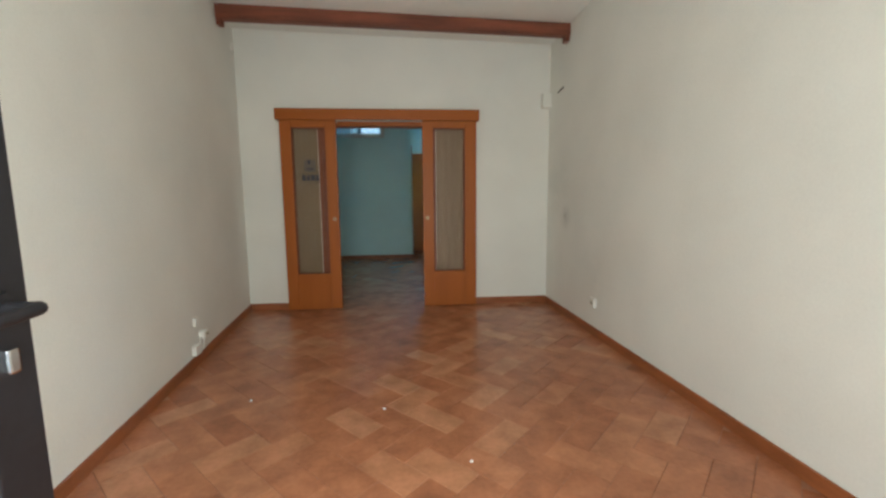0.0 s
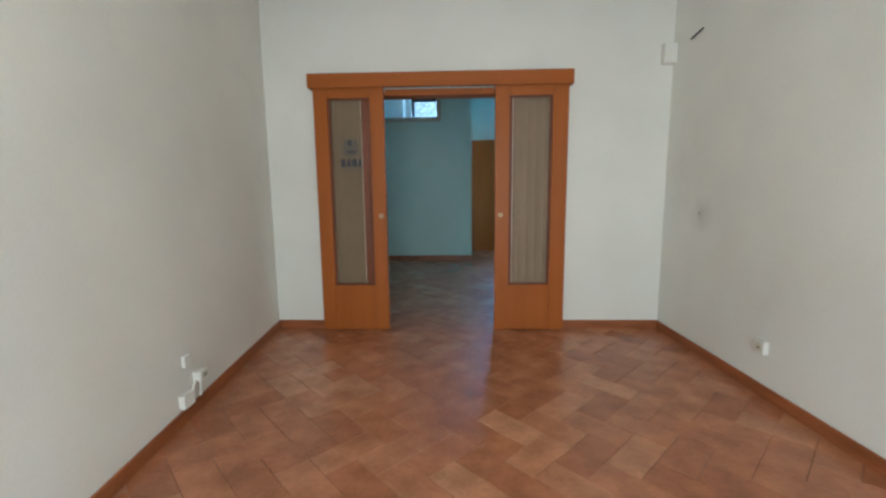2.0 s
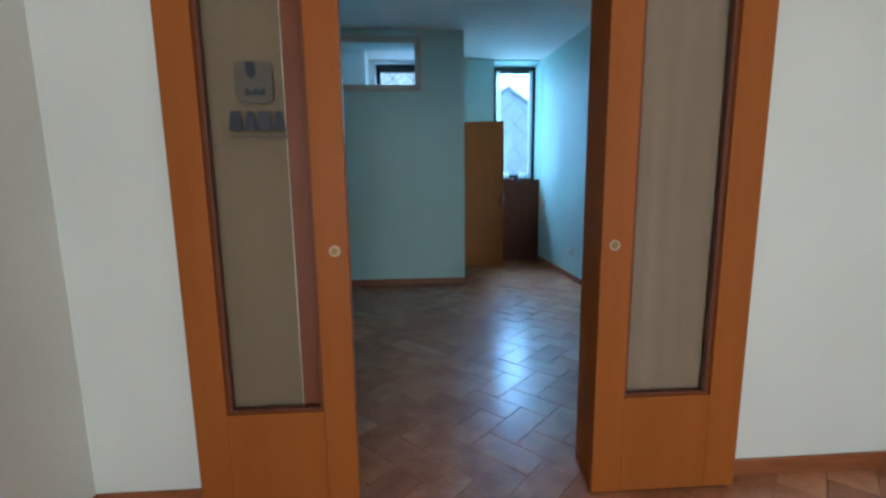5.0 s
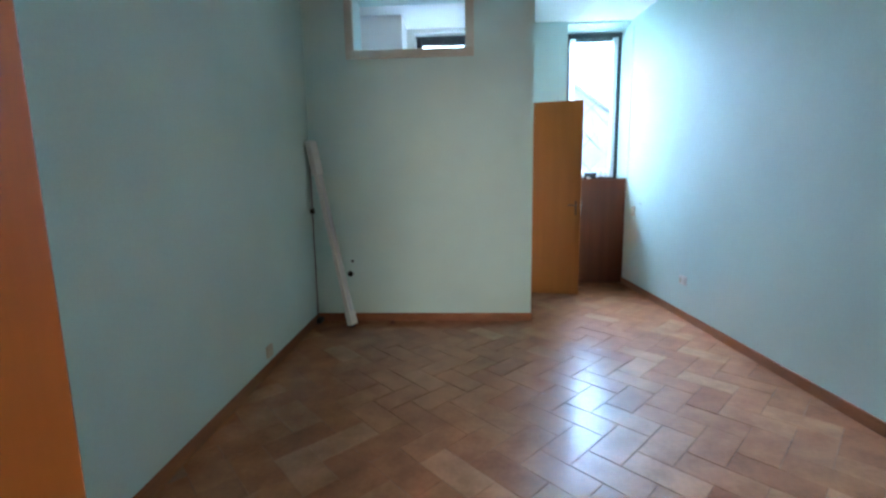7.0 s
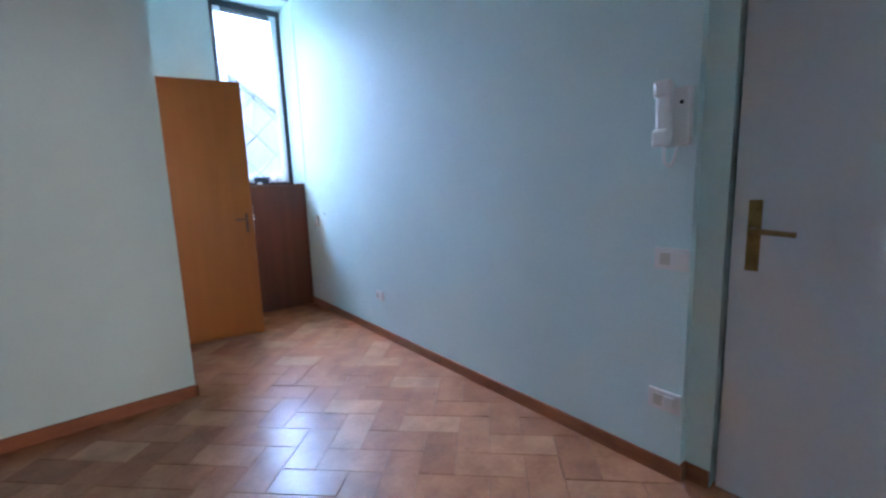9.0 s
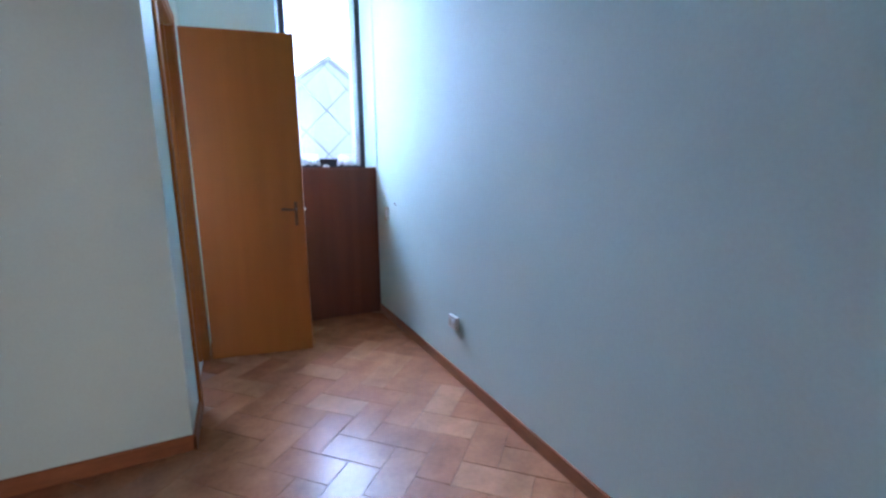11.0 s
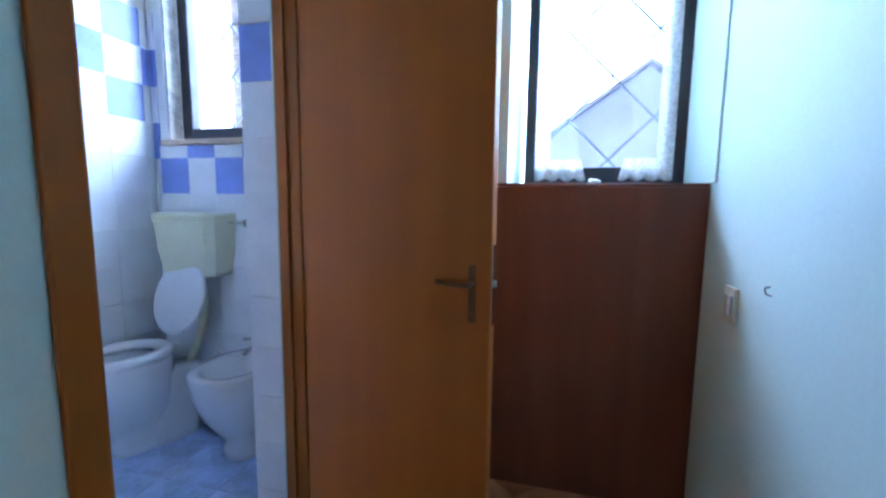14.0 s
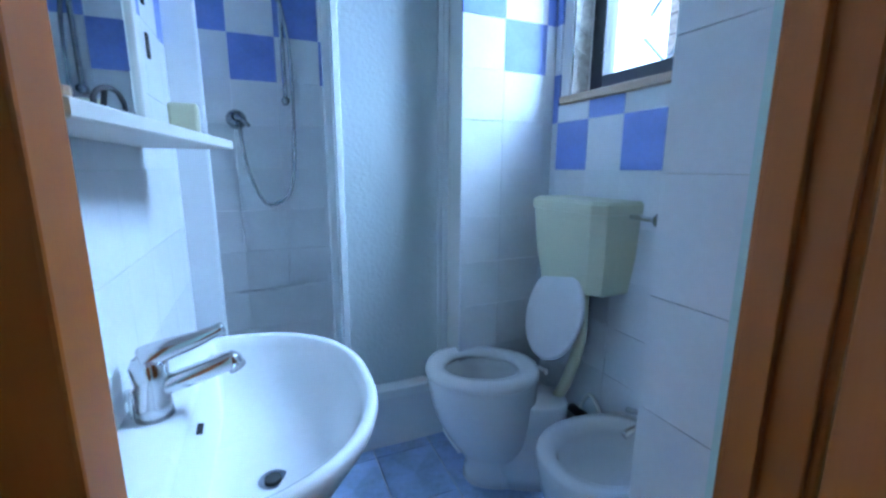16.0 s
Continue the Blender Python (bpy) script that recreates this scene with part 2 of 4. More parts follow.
def tube(points, r, bm=None, seg=10):
    """A round bar along a line of points; r may be a list."""
    b = bmesh.new()
    pts = [Vector(p) for p in points]
    rings = []
    up = Vector((0.3, 0.2, 1)).normalized()
    for i, p in enumerate(pts):
        d = (pts[min(i + 1, len(pts) - 1)] - pts[max(i - 1, 0)]).normalized()
        u = d.cross(up if abs(d.dot(up)) < 0.95 else Vector((1, 0, 0))).normalized()
        v = d.cross(u)
        rad = r[i] if isinstance(r, (list, tuple)) else r
        rings.append([b.verts.new(p + rad * (math.cos(a) * u + math.sin(a) * v)) for a in (2 * math.pi * k / seg for k in range(seg))])
    for a, c in zip(rings, rings[1:]):
        for k in range(seg):
            b.faces.new((a[k], a[(k + 1) % seg], c[(k + 1) % seg], c[k]))
    b.faces.new(rings[0][::-1])
    b.faces.new(rings[-1])
    bmesh.ops.recalc_face_normals(b, faces=b.faces[:])
    return join(bm, b)


def loft(rings, bm=None, cap_first=True, cap_last=True):
    """A skin over rings of equal point counts."""
    b = bmesh.new()
    vs = [[b.verts.new(p) for p in ring] for ring in rings]
    n = len(rings[0])
    for a, c in zip(vs, vs[1:]):
        for k in range(n):
            b.faces.new((a[k], a[(k + 1) % n], c[(k + 1) % n], c[k]))
    if cap_first:
        b.faces.new(vs[0][::-1])
    if cap_last:
        b.faces.new(vs[-1])
    bmesh.ops.recalc_face_normals(b, faces=b.faces[:])
    return join(bm, b)


def curve_through(points, steps=8):
    """Catmull-Rom line through points."""
    P = [Vector(p) for p in points]
    P = [2 * P[0] - P[1]] + P + [2 * P[-1] - P[-2]]
    out = []
    for i in range(1, len(P) - 2):
        for s in range(steps):
            t = s / steps
            a, b, c, d = P[i - 1], P[i], P[i + 1], P[i + 2]
            out.append(0.5 * (2 * b + (c - a) * t + (2 * a - 5 * b + 4 * c - d) * t * t + (3 * b - a - 3 * c + d) * t ** 3))
    return out + [P[-2]]


# ---- plan: room edges ----
def left1(y):
    return -0.70 + 0.093 * (4.7 - y)


def right1(y):
    return 2.55 + 0.030 * (4.7 - y)


def left2(y):
    return -0.86 + 0.05 * (8.32 - y)


def struct(name, bm, mat, label, category="wall"):
    return solid(name, bm, mat, label, category, kind="structure")


def ceil1(x, y):
    return 2.90 - 0.026 * (x + 0.7) + 0.05 * (4.2 - y)


def ceil2(x, y):
    return 2.93 + 0.045 * (y - 8.32) if y < 8.32 else 2.98 + 0.09 * (y - 8.32)


FRONT = -0.30
HIGH = 3.4
# room 1 shell
struct("wall_room_one_west", prism([(left1(FRONT - 0.2), FRONT - 0.2), (left1(4.7), 4.7), (left1(4.7) - 0.25, 4.7), (left1(FRONT - 0.2) - 0.25, FRONT - 0.2)], -0.03, HIGH), M_white_wall, "off-white painted plaster side wall with faint smudges")
struct("wall_room_one_east", prism([(right1(4.7), 4.7), (right1(FRONT - 0.2), FRONT - 0.2), (right1(FRONT - 0.2) + 0.25, FRONT - 0.2), (right1(4.7) + 0.25, 4.7)], -0.03, HIGH), M_white_wall_east, "off-white painted plaster side wall with grey smudges")
b = box(-1.2, 4.70, -0.03, 0.192, 4.80, HIGH)
box(1.205, 4.70, -0.03, 3.2, 4.80, HIGH, bm=b)
box(0.192, 4.70, 1.965, 1.205, 4.80, HIGH, bm=b)
struct("wall_between_rooms", b, M_white_wall, "off-white painted partition wall with a wide doorway")
b = box(left1(FRONT) - 0.2, FRONT - 0.2, -0.03, 0.21, FRONT, HIGH)
box(1.75, FRONT - 0.2, -0.03, 3.0, FRONT, HIGH, bm=b)
box(0.21, FRONT - 0.2, 2.2, 1.75, FRONT, HIGH, bm=b)
struct("wall_entrance", b, M_white_wall, "off-white painted front wall around the glazed entrance")

# room 2 shell
struct("wall_room_two_west", prism([(left2(4.775), 4.80), (left2(8.32), 8.32), (left2(8.32) - 0.2, 8.32), (left2(4.775) - 0.2, 4.80)], -0.03, HIGH), M_mint_wall, "pale mint painted plaster side wall")
b = box(2.485, 6.08, -0.03, 2.95, 10.5, HIGH)
box(2.53, 5.985, -0.03, 2.95, 6.08, HIGH, bm=b)
box(2.60, 5.10, -0.03, 2.95, 5.985, HIGH, bm=b)
box(2.53, 5.10, 2.24, 2.60, 5.985, HIGH, bm=b)
box(2.53, 4.775, -0.03, 2.95, 5.10, HIGH, bm=b)
struct("wall_room_two_east", b, M_mint_wall, "pale mint painted plaster wall with a flush door")
b = box(left2(4.74) - 0.2, 4.80, -0.03, 0.192, 4.85, HIGH)
box(1.205, 4.80, -0.03, 2.9, 4.85, HIGH, bm=b)
box(0.192, 4.80, 1.965, 1.205, 4.85, HIGH, bm=b)
struct("wall_room_two_south", b, M_mint_wall, "pale mint painted side of the partition wall")

# bathroom box: front wall with a high inner window, side wall with the doorway
TX0, TX1, TZ0, TZ1 = -0.42, 0.53, 2.375, 2.84
b = box(-1.1, 8.32, -0.03, TX0, 8.60, HIGH)
box(TX1, 8.32, -0.03, 1.105, 8.60, HIGH, bm=b)
box(TX0, 8.32, -0.03, TX1, 8.60, TZ0, bm=b)
box(TX0, 8.32, TZ1, TX1, 8.60, HIGH, bm=b)
struct("wall_bathroom_front", b, M_mint_wall, "pale mint painted wall with a small high window")
b = box(1.0, 8.60, -0.03, 1.105, 8.685, HIGH)
box(1.0, 8.685, 2.13, 1.105, 9.40, HIGH, bm=b)
box(1.0, 9.40, -0.03, 1.105, 9.90, HIGH, bm=b)
struct("wall_bathroom_side", b, M_mint_wall, "pale mint painted wall around the bathroom doorway")

# outer wall to the north, with both windows
b = box(-1.3, 9.995, -0.03, -0.08, 10.5, HIGH)
box(-0.08, 9.995, -0.03, 0.62, 10.5, 1.52, bm=b)
box(-0.08, 9.995, 3.09, 0.62, 10.5, HIGH, bm=b)
box(0.62, 9.995, -0.03, 1.05, 10.5, HIGH, bm=b)
struct("wall_bathroom_north", b, M_white_wall, "white plastered outer wall of the bathroom with a window")
b = prism([(1.0, 9.87), (1.745, 9.87), (1.80, 10.5), (1.0, 10.5)], -0.03, HIGH)
box(1.745, 9.90, -0.03, 2.485, 10.5, 1.30, bm=b)
box(1.745, 9.90, 3.10, 2.60, 10.5, HIGH, bm=b)
struct("wall_recess_north", b, M_mint_wall, "pale mint painted outer wall with a tall window opening")
struct("wall_bathroom_west", box(-1.05, 8.55, -0.03, -0.77, 10.0, HIGH), M_white_wall, "plain outer wall behind the shower")
struct("wall_duct", box(-0.78, 9.57, -0.03, -0.175, 10.0, HIGH), M_white_wall, "boxed-in pipe duct beside the shower")
struct("wall_nib", box(0.872, 9.415, -0.03, 0.999, 9.996, HIGH), M_white_wall, "short wall end beside the bathroom door")


# ceilings
def ceiling(name, xs, ys, f, label, t=0.12):
    b = bmesh.new()
    for dz in (0, t):
        for i in range(len(xs)):
            for j in range(len(ys)):
                b.verts.new((xs[i], ys[j], f(xs[i], ys[j]) + dz))
    b.verts.ensure_lookup_table()
    nx, ny = len(xs), len(ys)
    for k in range(2):
        o = k * nx * ny
        for i in range(nx - 1):
            for j in range(ny - 1):
                b.faces.new([b.verts[o + q] for q in (i * ny + j, (i + 1) * ny + j, (i + 1) * ny + j + 1, i * ny + j + 1)])
    rim = [i * ny for i in range(nx)] + [(nx - 1) * ny + j for j in range(1, ny)] + [i * ny + ny - 1 for i in range(nx - 2, -1, -1)] + [j for j in range(ny - 2, 0, -1)]
    for a, c in zip(rim, rim[1:] + rim[:1]):
        b.faces.new([b.verts[q] for q in (a, c, c + nx * ny, a + nx * ny)])
    bmesh.ops.recalc_face_normals(b, faces=b.faces[:])
    return struct(name, b, M_ceiling, label, "ceiling")


ceiling("ceiling_room_one", [-0.9, 3.0], [FRONT - 0.1, 4.73], ceil1, "white plastered sloping ceiling")
ceiling("ceiling_room_two", [-1.05, 2.9], [4.80, 8.33], ceil2, "white plastered ceiling of the back room")
ceiling("ceiling_recess", [1.05, 2.55], [8.33, 9.95], ceil2, "white plastered ceiling of the window recess")
ceiling("ceiling_bathroom", [-1.0, 1.05], [8.55, 10.05], lambda x, y: 3.14, "white plastered bathroom ceiling")

# floors
b = box(-1.3, FRONT - 0.2, -0.20, 3.1, 10.5, -0.0030)
struct("floor", b, M_grout, "floor bed with dark joints under terracotta tiles", "floor")
struct("floor_bathroom", box(-0.8, 8.55, -0.012, 1.075, 10.0, 0.001), M_tile_joint, "bathroom floor bed under blue tiles", "floor")


# skirting boards
def skirting(name, runs, label="brown wooden skirting board along the wall"):
    b = None
    for (x0, y0), (x1, y1) in runs:
        d = Vector((x1 - x0, y1 - y0, 0))
        n = Vector((-d.y, d.x, 0)).normalized() * 0.013
        b = prism([(x0, y0), (x1, y1), (x1 + n.x, y1 + n.y), (x0 + n.x, y0 + n.y)], 0.0, 0.072, bm=b)
    bmesh.ops.bevel(b, geom=[e for e in b.edges if all(v.co.z > 0.07 for v in e.verts)], offset=0.004, segments=1, affect="EDGES")
    return struct(name, b, M_base, label, "skirting board")


skirting("baseboard_room_one_west", [((left1(4.7), 4.7), (left1(FRONT), FRONT))])
skirting("baseboard_room_one_east", [((right1(FRONT), FRONT), (right1(4.7), 4.7))])
skirting("baseboard_room_one_north", [((-0.286, 4.7), (left1(4.7) + 0.013, 4.7)), ((right1(4.7) - 0.013, 4.7), (1.742, 4.7))])
skirting("baseboard_room_two_west", [((left2(8.32), 8.32), (left2(4.85), 4.85))])
skirting("baseboard_room_two_east", [((2.485, 6.08), (2.485, 9.86)), ((2.53, 5.985), (2.53, 6.08)), ((2.53, 6.08), (2.472, 6.08))])
skirting("baseboard_bathroom_front", [((1.118, 8.32), (left2(8.32) + 0.013, 8.32)), ((1.105, 8.636), (1.105, 8.307))])
skirting("baseboard_room_two_south", [((left2(4.85) + 0.013, 4.85), (0.14, 4.85)), ((1.26, 4.85), (2.52, 4.85))])

# ceiling beam of room 1, with its wall hooks
beam = thing("ceiling_beam", "dark reddish-brown wooden beam across the room below the ceiling", "beam")
b = bmesh.new()
xa, xb = left1(4.2) - 0.05, right1(4.2) + 0.05
ring = []
for x, zb, zt in ((xa, 2.775, 2.905), (0.9, 2.742, 2.862), (xb, 2.700, 2.818)):
    ring.append([(x, 4.20, zb), (x, 4.20, zt), (x, 4.29, zt), (x, 4.29, zb)])
b = loft(ring)
bmesh.ops.bevel(b, geom=b.edges[:], offset=0.008, segments=2, affect="EDGES")
part("timber", b, M_beam, beam)
for x, z in ((left1(4.2) + 0.025, 2.735), (right1(4.2) - 0.025, 2.665)):
    part("bracket", prism([(x - 0.02, 4.205), (x + 0.02, 4.205), (x + 0.02, 4.28), (x - 0.02, 4.28)], z - 0.01, z + 0.07), M_beam, beam)


# ---- sliding doors between the rooms ----
def door_leaf(x0, x1, g0, g1, pull_x, label, logo):
    y0, y1 = 4.635, 4.675
    leaf = thing("sliding_door", label, "sliding door", "pair of sliding doors", at=pose((x0 + x1) / 2, 4.655, 0.008))
    cx = (x0 + x1) / 2

    def rel(a0, b0, c0, a1, b1, c1, bev=0.003):
        return box(a0 - cx, b0 - 4.655, c0 - 0.008, a1 - cx, b1 - 4.655, c1 - 0.008, bev)

    part("stile", rel(x0, y0, 0.008, g0, y1, 1.99), M_wood, leaf)
    part("stile", rel(g1, y0, 0.008, x1, y1, 1.99), M_wood, leaf)
    part("bottom_rail", rel(g0, y0, 0.008, g1, y1, 0.393), M_wood, leaf)
    part("top_rail", rel(g0, y0, 1.912, g1, y1, 1.99), M_wood, leaf)
    # dark strips round the pane: the shadow gap of the reveal as colour
    for r in ((g0, y0 + 0.014, 0.393, g0 + 0.016, y1 - 0.006, 1.912), (g1 - 0.016, y0 + 0.014, 0.393, g1, y1 - 0.006, 1.912), (g0 + 0.016, y0 + 0.014, 0.393, g1 - 0.016, y1 - 0.006, 0.403), (g0 + 0.016, y0 + 0.014, 1.90, g1 - 0.016, y1 - 0.006, 1.912)):
        part("glazing_bead", rel(*r, 0.002), M_panel, leaf, "dark brown strip painting the shade of the pane reveal")
    pane = part("pane", rel(g0 + 0.004, y0 + 0.018, 0.397, g1 - 0.004, y0 + 0.022, 1.908, 0), M_pane, leaf, "hazy glass pane in front of a beige sheet")
    pane.visible_shadow = False
    # added sheet behind the glass, beside the doorway's casing: white wall's shade as beige
    l0, l1 = (g0 - 0.05, 0.082) if logo else (1.312, g1 + 0.06)
    b = bmesh.new()
    n = 60
    prev = None
    rng = random.Random(int(x0 * 100) + 7)
    ph = [rng.uniform(0, 6) for _ in range(3)]
    for i in range(n + 1):
        x = l0 + (l1 - l0) * i / n
        amp = 0.001 if logo else 0.006
        yy = 4.688 + amp * 0.5 * (math.sin(i * 0.55 + ph[0]) + 0.6 * math.sin(i * 0.23 + ph[1]) + 0.4 * math.sin(i * 1.1 + ph[2])) * 0.5
        row = [b.verts.new((x - cx, yy - 4.655, z - 0.008)) for z in (0.395, 1.91)]
        if prev:
            b.faces.new((prev[0], row[0], row[1], prev[1]))
        prev = row
    part("lining", b, M_wall_shade_plain if logo else M_wall_shade_streaked, leaf, "plain beige sheet in the tone of the shaded wall" if logo else "beige softly pleated sheet in the tone of the shaded wall", smooth=True)
    pull = part("finger_pull", tube([(pull_x - cx, y0 - 0.004 - 4.655, 0.967), (pull_x - cx, y0 + 0.003 - 4.655, 0.967)], 0.019, seg=20), M_sill, leaf, "pale round finger pull")
    part("recess", tube([(pull_x - cx, y0 - 0.0055 - 4.655, 0.967), (pull_x - cx, y0 - 0.003 - 4.655, 0.967)], 0.012, seg=16), M_brass, pull)
    if logo:
        def flat(pts, y):
            return loft([[(x - cx, y + d - 4.655, z - 0.008) for x, z in pts] for d in (0.0, 0.002)])

        def corner(mx, mz, a0):
            return [(mx + 0.022 * math.cos(radians(a0 + q)), mz + 0.022 * math.sin(radians(a0 + q))) for q in (0, 30, 60, 90)]

        square = corner(0.038, 1.568, 0) + corner(-0.036, 1.568, 90) + corner(-0.036, 1.484, 180) + corner(0.038, 1.484, 270)
        d = part("decal", flat(square, y0 + 0.0145), M_logo_light, leaf, "grey rounded square emblem with dark block marks below")
        part("emblem_mark", flat([(-0.022, 1.588), (0.006, 1.588), (0.010, 1.552), (-0.004, 1.536), (-0.018, 1.548)], y0 + 0.0115), M_logo, d)
        part("emblem_mark", flat([(-0.030, 1.486), (0.036, 1.486), (0.034, 1.512), (0.022, 1.498), (0.008, 1.508), (-0.006, 1.496), (-0.022, 1.510)], y0 + 0.0115), M_logo, d)
        for k, lean in enumerate((0.006, 0.013, 0.002, 0.013)):
            xx = -0.086 + 0.046 * k
            part("block", flat([(xx, 1.376), (xx + 0.043, 1.376), (xx + 0.043 - lean, 1.436), (xx + lean, 1.436)], y0 + 0.0135), M_logo, d)
        part("thin_bar", flat([(-0.086, 1.353), (0.096, 1.353), (0.096, 1.360), (-0.086, 1.360)], y0 + 0.0135), M_logo_light, d)
    return leaf


door_leaf(-0.285, 0.280, -0.172, 0.168, 0.234, "orange-brown wooden sliding door with a tall glass panel and dark emblem", True)
door_leaf(1.165, 1.740, 1.278, 1.615, 1.212, "orange-brown wooden sliding door with a tall streaked glass panel", False)
pelmet = thing("sliding_door_pelmet", "orange-brown wooden pelmet covering the sliding door track", "pelmet")
part("front_board", box(-0.315, 4.598, 1.985, 1.765, 4.618, 2.093, 0.003), M_wood_h, pelmet)
part("top_board", box(-0.315, 4.618, 2.073, 1.765, 4.70, 2.093, 0.003), M_wood_h, pelmet)
for x in (-0.315, 1.745):
    part("end_board", box(x, 4.618, 1.985, x + 0.02, 4.70, 2.072, 0.003), M_wood, pelmet)
part("track", box(-0.29, 4.635, 1.995, 1.74, 4.685, 2.03), M_black, pelmet)
lining = thing("doorway_lining", "brown wooden lining inside the wide doorway", "door frame", kind="structure")
part("jamb", box(0.188, 4.69, 0.0, 0.212, 4.878, 1.965, 0.003), M_wood, lining)
part("jamb", box(1.188, 4.69, 0.0, 1.21, 4.86, 1.965, 0.003), M_wood, lining)
part("head", box(0.212, 4.69, 1.94, 1.188, 4.86, 1.965, 0.003), M_wood_h, lining)
part("guide_board", box(0.285, 4.682, 1.935, 1.163, 4.699, 1.984, 0.003), M_wood_h, lining)
part("casing", box(0.086, 4.684, 0.0, 0.187, 4.699, 1.966, 0.003), M_panel, lining, "dark brown casing board")
part("casing", box(1.2105, 4.684, 0.0, 1.308, 4.699, 1.966, 0.003), M_panel, lining, "dark brown casing board")
for x in (0.144, 1.211):
    part("architrave", box(x, 4.851, 0.0, x + 0.043, 4.862, 2.0, 0.003), M_wood, lining)

# ---- entrance door, standing open ----
ent = thing("entrance_door", "black metal glazed entrance door standing open inwards", "door", at=pose(0.258, FRONT + 0.02, 0.01, 0, 0, 86.5))
W = 1.17
part("lock_stile", box(W - 0.085, -0.025, 0, W, 0.025, 2.15, 0.004), M_black, ent)
part("hinge_stile", box(0, -0.025, 0, 0.085, 0.025, 2.15, 0.004), M_black, ent)
part("bottom_rail", box(0.085, -0.025, 0, W - 0.085, 0.025, 0.12, 0.004), M_black, ent)
part("top_rail", box(0.085, -0.025, 2.06, W - 0.085, 0.025, 2.15, 0.004), M_black, ent)
part("pane", box(0.085, -0.004, 0.12, W - 0.085, 0.004, 2.06), M_glass, ent).visible_shadow = False
hd = part("handle", tube(curve_through([(W - 0.045, -0.026, 1.03), (W - 0.045, -0.075, 1.03), (W - 0.06, -0.085, 1.03), (W - 0.17, -0.085, 1.025)]), 0.011), M_black, ent, "black lever handle", smooth=True)
part("rosette", tube([(W - 0.045, -0.024, 1.03), (W - 0.045, -0.034, 1.03)], 0.025, seg=18), M_black, hd)
part("lock_cylinder", box(W - 0.055, -0.036, 0.925, W - 0.035, -0.024, 0.965, 0.004), M_chrome, ent, "steel lock cylinder")
frm = thing("entrance_frame", "black metal frame of the entrance opening", "door frame", kind="structure")
part("jamb", box(0.21, FRONT - 0.15, 0, 0.25, FRONT - 0.01, 2.2), M_black, frm)
part("jamb", box(1.71, FRONT - 0.15, 0, 1.75, FRONT - 0.01, 2.2), M_black, frm)
part("head", box(0.25, FRONT - 0.15, 2.165, 1.71, FRONT - 0.01, 2.2), M_black, frm)


# ---- small fittings on walls ----
def plate(name, label, category, m, w, h, d=0.012, mat=None, kind="socket", group=""):
    """A wall plate facing local -y, with its insert."""
    t = thing(name, label, category, group, at=m)
    part("cover", box(-w / 2, -d, -h / 2, w / 2, 0, h / 2, 0.003), mat or M_plastic, t)
    if kind == "socket":
        part("insert", box(-w * 0.30, -d - 0.002, -h * 0.28, w * 0.30, -d + 0.002, h * 0.28, 0.001), M_ivory, t)
        for k in (-1, 0, 1):
            part("hole", tube([(k * w * 0.12, -d - 0.0035, 0), (k * w * 0.12, -d + 0.001, 0)], 0.0035, seg=8), M_dark_hole, t)
    elif kind == "switch":
        part("rocker", box(-w * 0.32, -d - 0.005, -h * 0.28, -w * 0.02, -d + 0.002, h * 0.28, 0.002), M_ivory, t)
        part("rocker", box(w * 0.02, -d - 0.005, -h * 0.28, w * 0.32, -d + 0.002, h * 0.28, 0.002), M_plastic, t)
    return t


def on_west(y, z, x):
    return pose(x, y, z, 0, 0, 90)


def on_east(y, z, x):
    return pose(x, y, z, 0, 0, -90)


plate("socket_box", "white surface-mounted socket on the wall", "socket", on_east(3.53, 0.285, right1(3.53)), 0.075, 0.075, 0.03)
plate("round_cover", "small white junction cover on the wall", "junction cover", on_west(3.24, 0.315, left1(3.24)), 0.055, 0.06, 0.02, kind="blank")
plate("socket_box", "white socket box above the skirting board", "socket", on_west(3.34, 0.195, left1(3.34)), 0.075, 0.055, 0.045, kind="socket")
plate("cable_box", "white cable outlet box low on the wall", "outlet box", on_west(3.20, 0.120, left1(3.20)), 0.085, 0.07, 0.035, kind="blank")
solid("cable", tube(curve_through([(left1(3.23) + 0.02, 3.235, 0.135), (left1(3.27) + 0.018, 3.275, 0.165), (left1(3.33) + 0.016, 3.325, 0.185), (left1(3.34) + 0.02, 3.335, 0.14), (left1(3.33) + 0.018, 3.33, 0.078)]), 0.006), M_plastic, "white cable looping between wall boxes", "cable", smooth=True)
jb = thing("junction_box", "white box fixed high in the wall corner", "junction box")
part("body", box(2.455, 4.645, 2.13, 2.575, 4.70, 2.28, 0.004), M_white_wall, jb)
part("cover", box(2.463, 4.641, 2.138, 2.567, 4.646, 2.272, 0.001), M_white_wall, jb)
solid("pipe_stub", tube(curve_through([(right1(4.46) - 0.004, 4.46, 2.240), (right1(4.39) - 0.010, 4.39, 2.250), (right1(4.31) - 0.012, 4.31, 2.260)]), 0.006), M_black, "dark cable stub sticking out of the wall", "cable", smooth=True)
solid("pipe_clip", box(left1(4.62) - 0.01, 4.60, 2.63, left1(4.62) + 0.02, 4.63, 2.70, 0.004), M_plastic, "small white clip high on the wall", "clip")
for y, z, r in ((4.22, 1.0, 0.012), (1.55, 2.28, 0.008)):
    solid("screw_hole", tube([(right1(y) + 0.004, y, z), (right1(y) - 0.002, y, z)], r, seg=10), M_stain if r > 0.01 else M_dark_hole, "small round mark from a fixing on plaster", "wall mark")

